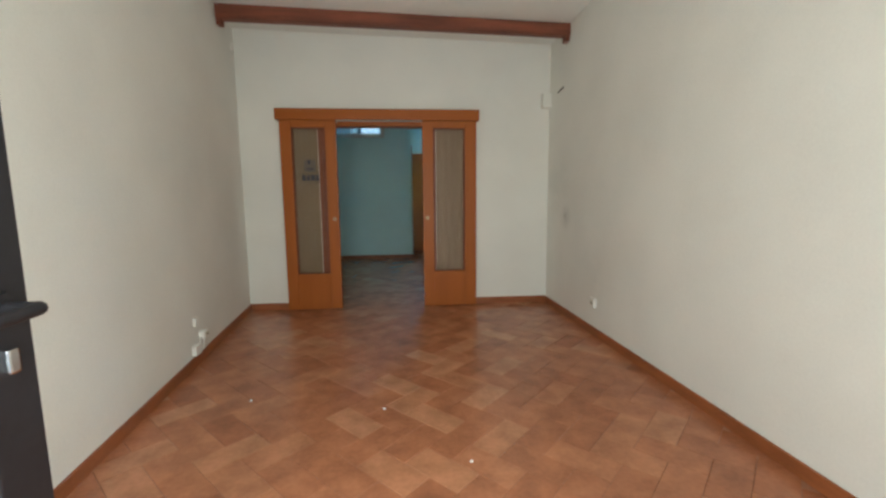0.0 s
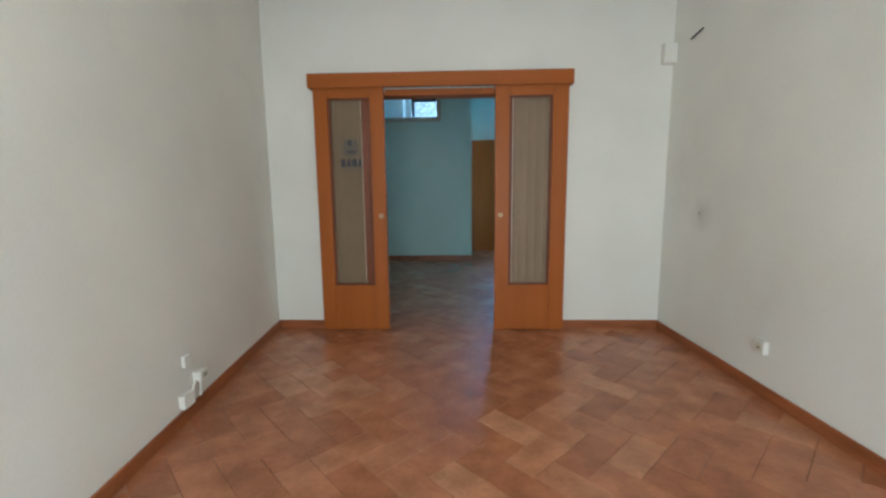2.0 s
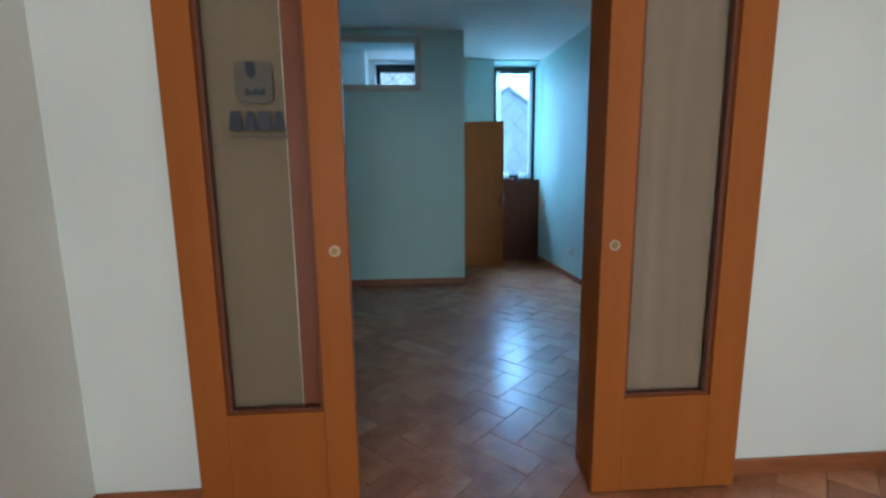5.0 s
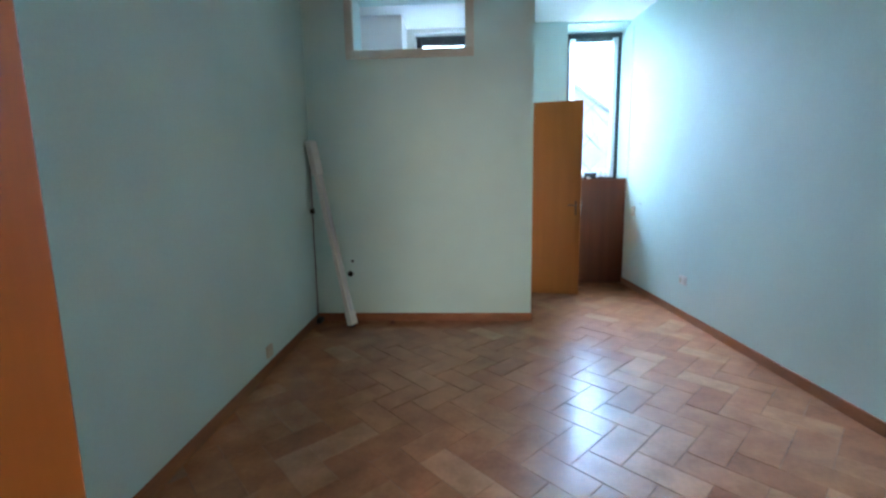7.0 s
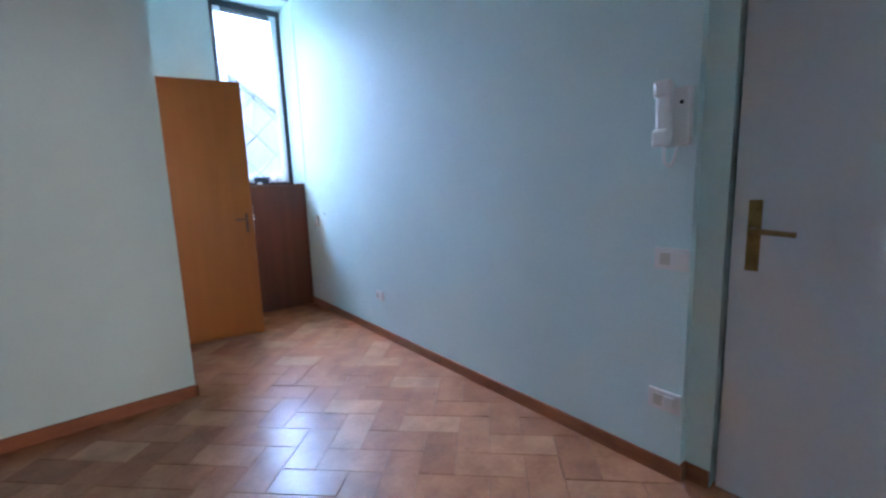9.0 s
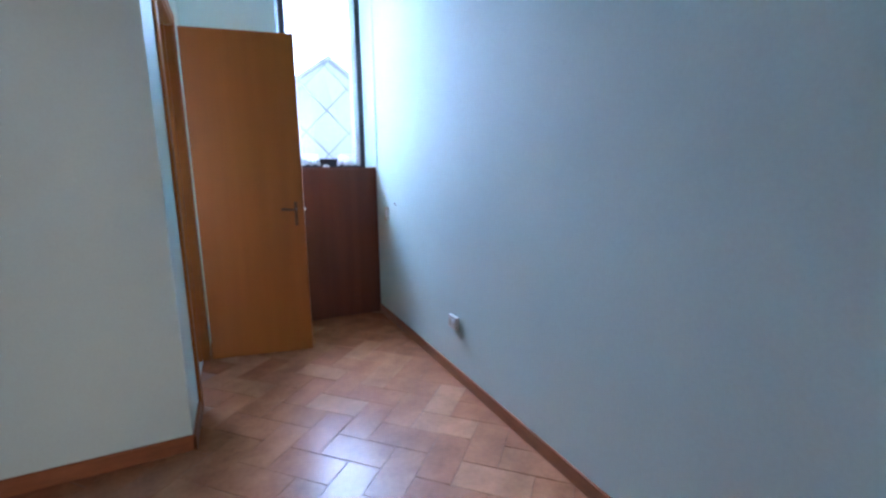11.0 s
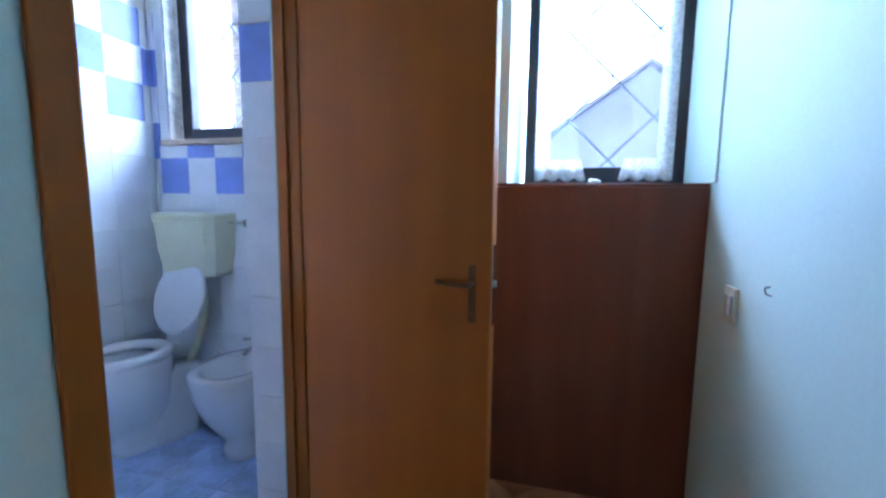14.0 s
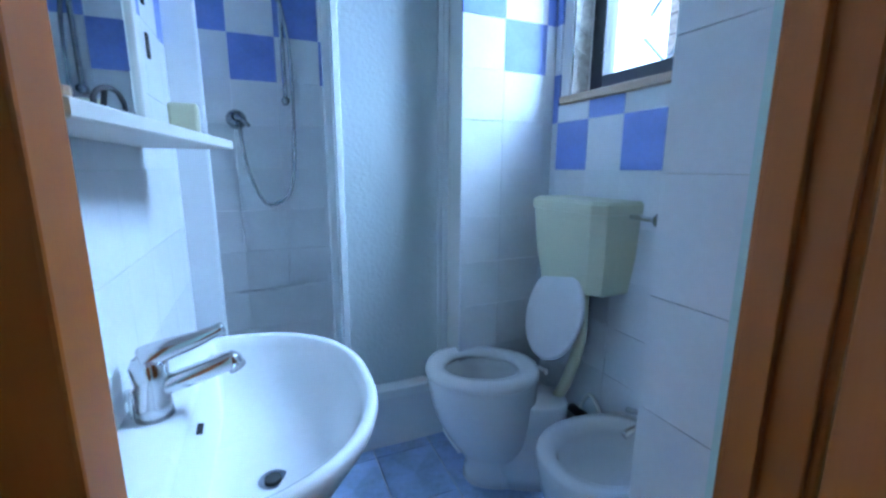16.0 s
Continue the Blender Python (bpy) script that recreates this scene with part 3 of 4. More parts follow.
# room 2 fittings
plate("socket_box", "white double socket box on the mint wall", "socket", on_east(8.395, 0.35, 2.485), 0.10, 0.078, 0.022, kind="switch")
plate("switch_plate", "ivory light switch beside the window", "switch", on_east(9.592, 0.915, 2.485), 0.075, 0.11, 0.014, M_ivory, "switch")
plate("switch_plate", "white switch plate near the flush door", "switch", on_east(6.145, 0.912, 2.485), 0.125, 0.085, 0.012, kind="switch")
plate("socket_plate", "white socket plate low on the mint wall", "socket", on_east(6.148, 0.325, 2.485), 0.125, 0.085, 0.012, kind="switch")
plate("socket_box", "beige round socket low on the wall", "socket", on_west(7.20, 0.145, left2(7.20)), 0.075, 0.08, 0.015, M_ivory, "blank")
for x, z in ((0.32, 1.349), (0.316, 0.19)):
    plate("blank_plate", "painted-over blank plate on the mint wall", "cover plate", pose(x, 8.32, z), 0.12, 0.06, 0.004, M_mint_wall, "blank")
for x, z, r in ((-0.517, 0.56, 0.012), (-0.540, 0.442, 0.026)):
    solid("wall_hole", tube([(x, 8.325, z), (x, 8.317, z)], r, seg=12), M_dark_hole, "dark hole in the mint wall", "wall hole")
solid("screw_hook", tube(curve_through([(2.487, 9.385, 1.012), (2.474, 9.385, 1.008), (2.472, 9.375, 0.995), (2.478, 9.36, 0.992)]), 0.002, seg=6), M_black, "tiny bent nail in the mint wall", "nail")

hk = thing("wall_hook", "small grey metal hook high on the mint wall", "hook")
part("plate", box(2.476, 7.085, 2.235, 2.485, 7.125, 2.262, 0.002), M_plastic, hk)
part("prong", tube(curve_through([(2.478, 7.10, 2.25), (2.45, 7.10, 2.245), (2.435, 7.095, 2.26)]), 0.004, seg=8), M_iron, hk, smooth=True)
phone = thing("intercom_phone", "white wall-mounted intercom handset beside the flush door", "intercom", at=pose(2.485, 6.117, 1.42, 0, 0, -90))
part("base", box(-0.068, -0.035, -0.085, 0.025, 0, 0.125, 0.012), M_plastic, phone)
hs = part("handset", box(-0.085, -0.075, -0.075, -0.03, -0.03, 0.145, 0.016), M_plastic, phone, "white handset")
part("earpiece", box(-0.088, -0.09, 0.09, -0.027, -0.06, 0.15, 0.012), M_plastic, hs)
part("mouthpiece", box(-0.088, -0.09, -0.085, -0.027, -0.06, -0.02, 0.012), M_plastic, hs)
part("button", tube([(-0.005, -0.034, 0.07), (-0.005, -0.039, 0.07)], 0.007, seg=10), M_dark_hole, phone)
part("cord", tube(curve_through([(-0.055, -0.05, -0.085), (-0.05, -0.05, -0.14), (-0.03, -0.04, -0.15), (-0.02, -0.02, -0.085)]), 0.006), M_plastic, phone, smooth=True)

nd = thing("side_door", "plain grey-white flush door with a brass handle, closed", "door", at=pose(2.555, 5.545, 0.008))
part("leaf", box(-0.005, -0.425, 0, 0.035, 0.425, 2.215, 0.002), M_door_white, nd)
pl = part("handle_plate", box(-0.011, 0.340, 0.88, -0.003, 0.380, 1.13, 0.002), M_brass, nd, "brass handle plate")
part("lever", tube(curve_through([(-0.005, 0.360, 1.026), (-0.05, 0.360, 1.026), (-0.058, 0.345, 1.026), (-0.058, 0.235, 1.02)]), 0.0095), M_brass, pl, smooth=True)

# ---- high inner window ----
tw = thing("inner_window", "small high window with a beige painted surround", "window", kind="structure")
s = 0.07
part("frame_rail", box(TX0 - s, 8.302, TZ0 - s, TX1 + s, 8.32, TZ0, 0.003), M_trim, tw)
part("frame_rail", box(TX0 - s, 8.302, TZ1, TX1 + s, 8.32, TZ1 + s, 0.003), M_trim, tw)
part("frame_stile", box(TX0 - s, 8.302, TZ0, TX0, 8.32, TZ1, 0.003), M_trim, tw)
part("frame_stile", box(TX1, 8.302, TZ0, TX1 + s, 8.32, TZ1, 0.003), M_trim, tw)
part("pane", box(TX0, 8.33, TZ0, TX1, 8.334, TZ1), M_glass, tw).visible_shadow = False

# ---- recess: panel, window ----
pn = thing("window_breast_panel", "dark brown wooden panel closing the space below the window", "panel")
part("board", box(1.702, 9.862, 0.0, 2.483, 9.884, 1.285, 0.002), M_panel, pn)
part("top_board", box(1.702, 9.866, 1.286, 2.483, 10.17, 1.300, 0.002), M_panel, pn)

struct("trim_window_reveal", box(2.478, 9.812, 1.302, 2.486, 10.178, 3.05, 0.002), M_mint_wall, "pale mint painted strip lining the window reveal", "trim")

wd = thing("window_1", "tall black metal window with clear glass", "window", kind="structure")
part("stile", box(1.795, 10.18, 1.30, 1.848, 10.235, 3.09, 0.003), M_black, wd)
part("stile", box(2.395, 10.18, 1.30, 2.486, 10.235, 3.09, 0.003), M_black, wd)
part("rail", box(1.848, 10.18, 1.30, 2.395, 10.235, 1.385, 0.003), M_black, wd)
part("rail", box(1.848, 10.18, 2.99, 2.395, 10.235, 3.09, 0.003), M_black, wd)
part("pane", box(1.848, 10.205, 1.385, 2.395, 10.211, 2.99), M_glass, wd).visible_shadow = False
part("catch", box(2.425, 10.165, 2.0, 2.445, 10.18, 2.09, 0.003), M_black, wd)


def grille(name, x0, x1, z0, z1, y, step, label):
    g = thing(name, label, "window grille")
    rise = 1.02
    w, h = x1 - x0, z1 - z0
    for s in (1, -1):
        c = -h / rise + (0.07 if s == 1 else 0.0)
        while c < w:
            lo, hi = max(0.0, c), min(w, c + h / rise)
            if hi - lo > 0.02:
                pts = []
                for u in (lo, hi):
                    v = (u - c) * rise
                    uu = u if s == 1 else w - u
                    pts.append((x0 + uu, y + 0.012 * s, z0 + v))
                part("bar", tube(pts, 0.007, seg=8), M_iron, g)
            c += step
    return g


grille("window_grille", 1.80, 2.50, 1.33, 3.1, 10.36, 0.39, "dark diagonal iron bars outside the window")


def lace(x_out, x_in, z0, z1, y, seed):
    """A sheer curtain with a lace border: it hangs from its outer side and parts from its neighbour towards the hem."""
    rng = random.Random(seed)
    ph = rng.uniform(0, 6)
    t = thing("lace_curtain", "sheer white curtain with a lace border inside the window", "curtain", "sheer window curtains")
    border = 0.068 / abs(x_in - x_out)
    nz = 40

    def sheet(u0, u1, nx, j0=0, j1=nz):
        b = bmesh.new()
        rows = []
        for j in range(j0, j1 + 1):
            f = j / nz
            z = z0 + (z1 - z0) * f
            part_in = 0.80 - 0.18 * math.sin(min(1, f / 0.30) * 3.14159) if f < 0.3 else 0.80 + 0.20 * min(1, (f - 0.3) / 0.1)
            row = []
            for i in range(nx + 1):
                u = (u0 + (u1 - u0) * i / nx) * (part_in if u1 > 0.5 or u0 > 0.5 else 1)
                hem = 0.014 * abs(math.sin(u * 14 + ph)) if j == 0 else 0
                row.append(b.verts.new((x_out + (x_in - x_out) * u, y + 0.009 * math.sin(u * 26 + ph + 0.6 * math.sin(f * 7)), z - hem)))
            rows.append(row)
        for r0, r1 in zip(rows, rows[1:]):
            for i in range(nx):
                b.faces.new((r0[i], r0[i + 1], r1[i + 1], r1[i]))
        return b

    part("border", sheet(0.0, border, 5), M_lace, t, "denser lace edge", smooth=True)
    part("hem", sheet(border + 0.002, 1.0, 30, 0, 2), M_lace, t, "scalloped lace hem", smooth=True)
    part("sheer", sheet(border + 0.002, 1.0, 30, 2), M_sheer, t, smooth=True)
    return t


lace(1.842, 2.13, 1.335, 3.02, 10.165, 1)
lace(2.425, 2.15, 1.335, 3.02, 10.150, 5)
solid("crumpled_paper", tube(curve_through([(2.08, 10.1, 1.312), (2.10, 10.12, 1.318), (2.13, 10.1, 1.314)], 3), [0.006, 0.010, 0.014, 0.012, 0.013, 0.010, 0.005], seg=7), M_plastic, "small crumpled white scrap on the window ledge", "paper scrap")

# ---- bathroom door, frame ----
bd = thing("bathroom_door", "brown veneered flush door standing open", "door", at=pose(1.136, 9.350, 0.010, 0, 0, -11.2))
part("leaf", box(0.0, -0.0, 0.0, 0.650, 0.040, 2.10, 0.003), M_wood, bd)
pl = part("handle_plate", box(0.588, -0.004, 0.885, 0.609, 0.0, 1.045, 0.002), M_bronze, bd, "bronze handle plate")
part("lever", tube(curve_through([(0.598, -0.004, 0.995), (0.598, -0.045, 0.995), (0.586, -0.050, 0.995), (0.512, -0.050, 0.999)]), [0.0075] * 25), M_bronze, pl, smooth=True)
part("keyhole", tube([(0.598, -0.0085, 0.905), (0.598, -0.005, 0.905)], 0.009, seg=12), M_bronze, pl)
part("latch_plate", box(0.6485, 0.009, 0.88, 0.6520, 0.031, 1.10, 0.001), M_chrome, bd, "steel latch plate on the door edge")
part("latch", box(0.650, 0.014, 0.985, 0.662, 0.026, 1.005, 0.002), M_chrome, bd)

fr = thing("bathroom_door_frame", "brown wooden frame around the bathroom doorway", "door frame", kind="structure")
part("jamb", box(0.985, 8.685, 0.0, 1.112, 8.716, 2.115, 0.003), M_wood, fr)
part("jamb", box(1.022, 9.378, 0.0, 1.112, 9.404, 2.115, 0.003), M_wood, fr)
part("head", box(0.985, 8.716, 2.115, 1.112, 9.378, 2.145, 0.003), M_wood, fr)
part("stop", box(0.985, 8.7165, 0.0, 1.045, 8.756, 2.114, 0.003), M_wood, fr)
part("stop", box(1.035, 9.366, 0.0, 1.07, 9.378, 2.114, 0.002), M_wood, fr)
part("architrave", box(1.106, 8.638, 0.0, 1.120, 8.709, 2.20, 0.005), M_wood, fr)
part("architrave", box(1.106, 9.385, 0.0, 1.120, 9.465, 2.20, 0.005), M_wood, fr)
part("architrave", box(1.1065, 8.709, 2.13, 1.1195, 9.385, 2.20, 0.005), M_wood, fr)
part("architrave", box(0.972, 8.64, 0.0, 0.984, 8.712, 2.19, 0.004), M_wood, fr)

# ---- leaning lamp batten and rod in the corner ----
bt = thing("lamp_batten", "white fluorescent lamp batten leaning against the wall corner", "lamp", at=look((-0.475, 8.10, 0.012), (-0.815, 8.24, 1.62)))
part("channel", box(-0.034, -0.02, -1.56, 0.034, 0.02, -0.10, 0.004), M_plastic, bt)
part("end_cap", box(-0.042, -0.028, -0.135, 0.042, 0.028, -0.02, 0.006), M_plastic, bt)
part("end_cap", box(-0.045, -0.03, -1.655, 0.045, 0.03, -1.36, 0.006), M_plastic, bt)
part("foot", box(-0.02, -0.012, -0.021, 0.02, 0.012, 0.0, 0.003), M_dark_hole, bt)
part("tube", tube([(0, 0.022, -1.35), (0, 0.022, -0.14)], 0.013, seg=12), M_ceramic, bt, "white fluorescent tube")
rd = thing("threaded_rod", "thin dark twisted rod standing in the corner", "rod")
part("rod", tube([(-0.842, 8.262, 0.045), (-0.845, 8.278, 1.60)], 0.0055, seg=8), M_black, rd)
b = tube([(-0.8435 + 0.008 * math.cos(k * 1.3), 8.2645 + 0.012 * k / 300 + 0.008 * math.sin(k * 1.3), 0.06 + 1.5 * k / 300) for k in range(301)], 0.0028, seg=5)
part("thread", b, M_plastic, rd, "pale wire wound round the rod")
part("clamp", box(-0.856, 8.245, 1.0, -0.825, 8.282, 1.045, 0.005), M_dark_hole, rd)
part("foot", box(-0.90, 8.21, 0.0, -0.80, 8.30, 0.045, 0.008), M_black, rd)
solid("walnut_scrap", tube(curve_through([(-0.165, 8.205, 0.012), (-0.145, 8.21, 0.016), (-0.125, 8.205, 0.011)], 3), [0.004, 0.011, 0.014, 0.015, 0.013, 0.010, 0.004], seg=8), M_beam, "small dark brown scrap lying on the tiles", "debris")
for x, y in ((0.03, 2.6), (0.83, 2.42), (1.25, 1.9)):
    solid("plaster_crumb", tube([(x, y, 0.004), (x + 0.008, y + 0.004, 0.006), (x + 0.014, y, 0.004)], [0.003, 0.006, 0.003], seg=6), M_plastic, "small white crumb lying on the floor", "debris")


# ---- bathroom ----
def ellipse(cx, cy, a, b, z, n=40, flat=None, power=2.0):
    pts = []
    for k in range(n):
        t = 2 * math.pi * k / n
        c, s = math.cos(t), math.sin(t)
        x = cx + a * math.copysign(abs(c) ** (2 / power), c)
        y = cy + b * math.copysign(abs(s) ** (2 / power), s)
        if flat is not None:
            y = max(y, flat)
        pts.append((x, y, z))
    return pts


def sink_ring(s, z, back):
    """Outline of the basin: round in front, straight at the wall. s: scale about the middle."""
    pts = []
    for k in range(48):
        t = 2 * math.pi * k / 48
        c, q = math.cos(t), math.sin(t)
        x = 0.48 + 0.335 * s * math.copysign(abs(c) ** 0.85, c)
        y = 8.735 + (0.315 * s * abs(q) ** 0.9 if q > 0 else -(8.735 - back) * abs(q) ** 0.35)
        pts.append((x, y, z))
    return pts


sk = thing("washbasin", "white ceramic washbasin fixed to the wall", "washbasin")
outer = [sink_ring(0.32, 0.60, 8.66), sink_ring(0.55, 0.625, 8.63), sink_ring(0.83, 0.70, 8.603), sink_ring(0.97, 0.775, 8.603), sink_ring(1.0, 0.803, 8.603), sink_ring(0.99, 0.814, 8.603), sink_ring(0.965, 0.818, 8.61),
         sink_ring(0.93, 0.812, 8.735 - 0.035), sink_ring(0.90, 0.79, 8.735 - 0.028), sink_ring(0.80, 0.715, 8.735 - 0.02), sink_ring(0.60, 0.672, 8.735 - 0.005), sink_ring(0.25, 0.655, 8.735)]
part("basin", loft(outer), M_ceramic, sk, smooth=True)
part("overflow", tube([(0.50, 8.716, 0.772), (0.50, 8.726, 0.77)], [0.010, 0.010], seg=12), M_dark_hole, sk)
part("drain", tube([(0.55, 8.84, 0.656), (0.55, 8.84, 0.664)], 0.027, seg=20), M_chrome, sk, "chrome drain ring")
part("drain_plug", tube([(0.55, 8.84, 0.661), (0.55, 8.84, 0.668)], 0.016, seg=16), M_dark_hole, sk)
part("trap", tube(curve_through([(0.47, 8.80, 0.61), (0.47, 8.80, 0.48), (0.47, 8.74, 0.43), (0.47, 8.70, 0.50), (0.47, 8.61, 0.52)]), 0.019), M_chrome, sk, "chrome waste trap", smooth=True)
tp = thing("basin_tap", "chrome single-lever mixer tap on the washbasin", "tap")
part("body", tube([(0.50, 8.655, 0.815), (0.50, 8.655, 0.84), (0.50, 8.657, 0.88), (0.50, 8.655, 0.912), (0.50, 8.655, 0.925)], [0.031, 0.028, 0.027, 0.030, 0.024], seg=20), M_chrome, tp, smooth=True)
part("spout", tube(curve_through([(0.50, 8.665, 0.868), (0.497, 8.71, 0.877), (0.49, 8.775, 0.892), (0.488, 8.785, 0.892)]), 0.0185, seg=14), M_chrome, tp, smooth=True)
part("aerator", tube([(0.488, 8.782, 0.897), (0.487, 8.793, 0.876)], 0.0165, seg=14), M_chrome, tp, smooth=True)
part("lever", tube(curve_through([(0.50, 8.65, 0.922), (0.498, 8.68, 0.934), (0.49, 8.73, 0.944), (0.48, 8.775, 0.958)], 5), [0.024, 0.0235, 0.023, 0.022, 0.021, 0.020, 0.019, 0.018, 0.017, 0.016, 0.015, 0.014, 0.013, 0.012, 0.0115, 0.010], seg=12), M_chrome, tp, smooth=True)
part("pop_up_rod", tube([(0.50, 8.622, 0.815), (0.50, 8.622, 0.855)], 0.004, seg=8), M_chrome, tp)
part("pop_up_knob", tube([(0.50, 8.622, 0.853), (0.50, 8.622, 0.87)], 0.008, seg=10), M_chrome, tp)

# shelf and mirror over the basin
sh = thing("mirror_shelf", "white shelf below the mirror over the basin", "shelf")
part("board", loft([[(0.13 + g, 8.604, z), (0.84 - g, 8.604, z), (0.84 - g, 8.712 - g, z), (0.16, 8.800 - g, z), (0.14 + g, 8.797 - g, z), (0.13 + g, 8.785, z)] for z, g in ((1.2955, 0.002), (1.2975, 0.0), (1.3125, 0.0), (1.3145, 0.002))]), M_plastic, sh)
mi = thing("bathroom_mirror", "frameless-looking mirror with white side strips over the basin", "mirror")
part("glass", box(0.14, 8.609, 1.318, 0.84, 8.615, 2.15), M_mirror, mi, "silvered mirror glass")
part("side_strip", box(0.10, 8.603, 1.318, 0.139, 8.625, 2.15, 0.004), M_plastic, mi)
part("side_strip", box(0.841, 8.603, 1.318, 0.865, 8.625, 2.15, 0.004), M_plastic, mi)
solid("wire_holder", tube(curve_through([(0.735, 8.70, 1.318), (0.733, 8.70, 1.330), (0.715, 8.704, 1.341), (0.69, 8.71, 1.341), (0.672, 8.712, 1.330), (0.675, 8.712, 1.319), (0.70, 8.70, 1.318), (0.71, 8.704, 1.339)]), 0.0032, seg=8), M_black, "small black looped wire on the shelf", "wire holder", smooth=True)
solid("bottle_cap", tube([(0.80, 8.69, 1.3145), (0.80, 8.69, 1.328)], 0.012, seg=14), M_sill, "small brown round bottle cap on the shelf", "cap")
solid("soap_box", box(0.15, 8.675, 1.3148, 0.185, 8.735, 1.395, 0.006), M_beige, "small ivory box standing on the shelf", "box")
for z in (1.56, 1.69):
    solid("hinge_slot", box(-0.055, 8.600, z - 0.03, -0.035, 8.6135, z + 0.03), M_dark_hole, "short black slot on the white wall", "wall fitting")

# toilet: centre line runs south to the pan's front
TCX, TCY = -0.03, 9.61
ta = radians(28)


def spin(pts, cx, cy, a):
    c, s = math.cos(a), math.sin(a)
    return [(cx + (x - cx) * c - (y - cy) * s, cy + (x - cx) * s + (y - cy) * c, z) for x, y, z in pts]


def pan(cx, cy, a, b, top, foot, bowl_depth, turn, rim=0.045):
    rings = []
    for z, sx, sy, dy in ((0.0, 0.56, 0.58, 0.05), (0.05, 0.54, 0.55, 0.05), (0.085, 0.47, 0.52, 0.05), (0.13, 0.58, 0.64, 0.045), (0.20, 0.76, 0.80, 0.03), (0.29, 0.91, 0.92, 0.012), (0.36, 0.97, 0.97, 0.004), (top - 0.05, 0.98, 0.99, 0.0), (top - 0.012, 1.0, 1.0, 0.0), (top, 0.97, 0.975, 0)):
        rings.append(spin(ellipse(cx, cy + dy, a * sx, b * sy, z, power=2.3), cx, cy, turn))
    for z, f in ((top, 1 - rim / a), (top - 0.03, 0.93 - rim / a), (top - bowl_depth * 0.7, 0.60), (top - bowl_depth, 0.30)):
        rings.append(spin(ellipse(cx, cy, a * f, b * (f + 0.04), z, power=2.2), cx, cy, turn))
    return loft(rings)


wc = thing("toilet", "white ceramic floor-standing toilet with its lid raised", "toilet")
part("pan", pan(TCX, TCY, 0.175, 0.215, 0.455, 0.0, 0.16, -ta), M_ceramic, wc, smooth=True)
part("water", loft([spin(ellipse(TCX, TCY, 0.085, 0.11, 0.33), TCX, TCY, -ta), spin(ellipse(TCX, TCY, 0.08, 0.105, 0.335), TCX, TCY, -ta)]), M_stain, wc, "dull bottom of the bowl")
seat = [spin(ellipse(TCX, TCY - 0.005, a, b_, z, power=2.2), TCX, TCY, -ta) for a, b_, z in ((0.178, 0.218, 0.457), (0.182, 0.223, 0.469), (0.176, 0.217, 0.490), (0.155, 0.195, 0.497), (0.124, 0.154, 0.490), (0.114, 0.142, 0.472), (0.117, 0.146, 0.457), (0.178, 0.218, 0.457))]
part("seat", loft(seat, cap_first=False, cap_last=False), M_seat, wc, "white toilet seat ring", smooth=True)
# raised lid, leaning back towards the cistern
lid = []
for d, f in ((0.0, 0.94), (0.004, 1.0), (0.016, 1.0), (0.022, 0.93)):
    lid.append([(TCX + 0.150 * f * math.cos(t), d, 0.255 + 0.200 * f * math.sin(t)) for t in (2 * math.pi * k / 40 for k in range(40))])
b = loft(lid)
bmesh.ops.transform(b, verts=b.verts, matrix=Matrix.Translation((TCX + 0.010, TCY + 0.185, 0.50)) @ Matrix.Rotation(radians(-7), 4, "Z") @ Matrix.Rotation(radians(30), 4, "Y") @ Matrix.Rotation(radians(-8), 4, "X") @ Matrix.Translation((-TCX, 0, 0)))
part("lid", b, M_seat, wc, "white raised toilet lid", smooth=True)
for dx in (-0.045, 0.03):
    part("hinge", tube([(TCX + 0.06 + dx, TCY + 0.20, 0.475), (TCX + 0.10 + dx, TCY + 0.21, 0.475)], 0.011, seg=10), M_seat, wc)
part("rear_body", loft([spin(ellipse(0.06, 9.76, 0.105 * f, 0.19 * g, z, power=3.0), 0.06, 9.76, -ta) for z, f, g in ((0.0, 0.80, 0.72), (0.06, 0.80, 0.72), (0.16, 0.82, 0.76), (0.30, 0.90, 0.82), (0.36, 0.90, 0.82), (0.37, 0.84, 0.78))]), M_ceramic, wc, smooth=True)

cs = thing("cistern", "aged ivory plastic toilet cistern on the tiled wall", "cistern")
b = loft([[(x0, y, z) for x0, y in ((l, 9.983), (r, 9.983), (r, fy + 0.03), (r - 0.04, fy), (l + 0.02, fy), (l, fy + 0.02))] for z, l, r, fy in ((0.825, 0.01, 0.290, 9.85), (0.835, -0.002, 0.302, 9.835), (0.96, -0.02, 0.322, 9.82), (1.105, -0.03, 0.330, 9.81))])
part("tank", b, M_beige, cs)
b = loft([[(x0, y, z) for x0, y in ((l, 9.984), (r, 9.984), (r, fy + 0.03), (r - 0.04, fy), (l + 0.02, fy), (l, fy + 0.02))] for z, l, r, fy in ((1.107, -0.035, 0.335, 9.805), (1.138, -0.035, 0.335, 9.805), (1.148, -0.025, 0.325, 9.82))])
part("tank_lid", b, M_beige, cs)
part("flush_pipe", tube(curve_through([(0.17, 9.91, 0.80), (0.17, 9.91, 0.62), (0.13, 9.90, 0.45), (0.10, 9.88, 0.36)]), 0.022), M_beige, cs, "pale flush pipe", smooth=True)
vl = part("inlet_valve", tube([(0.325, 9.94, 1.10), (0.44, 9.94, 1.10)], 0.008), M_chrome, cs, "chrome inlet valve")
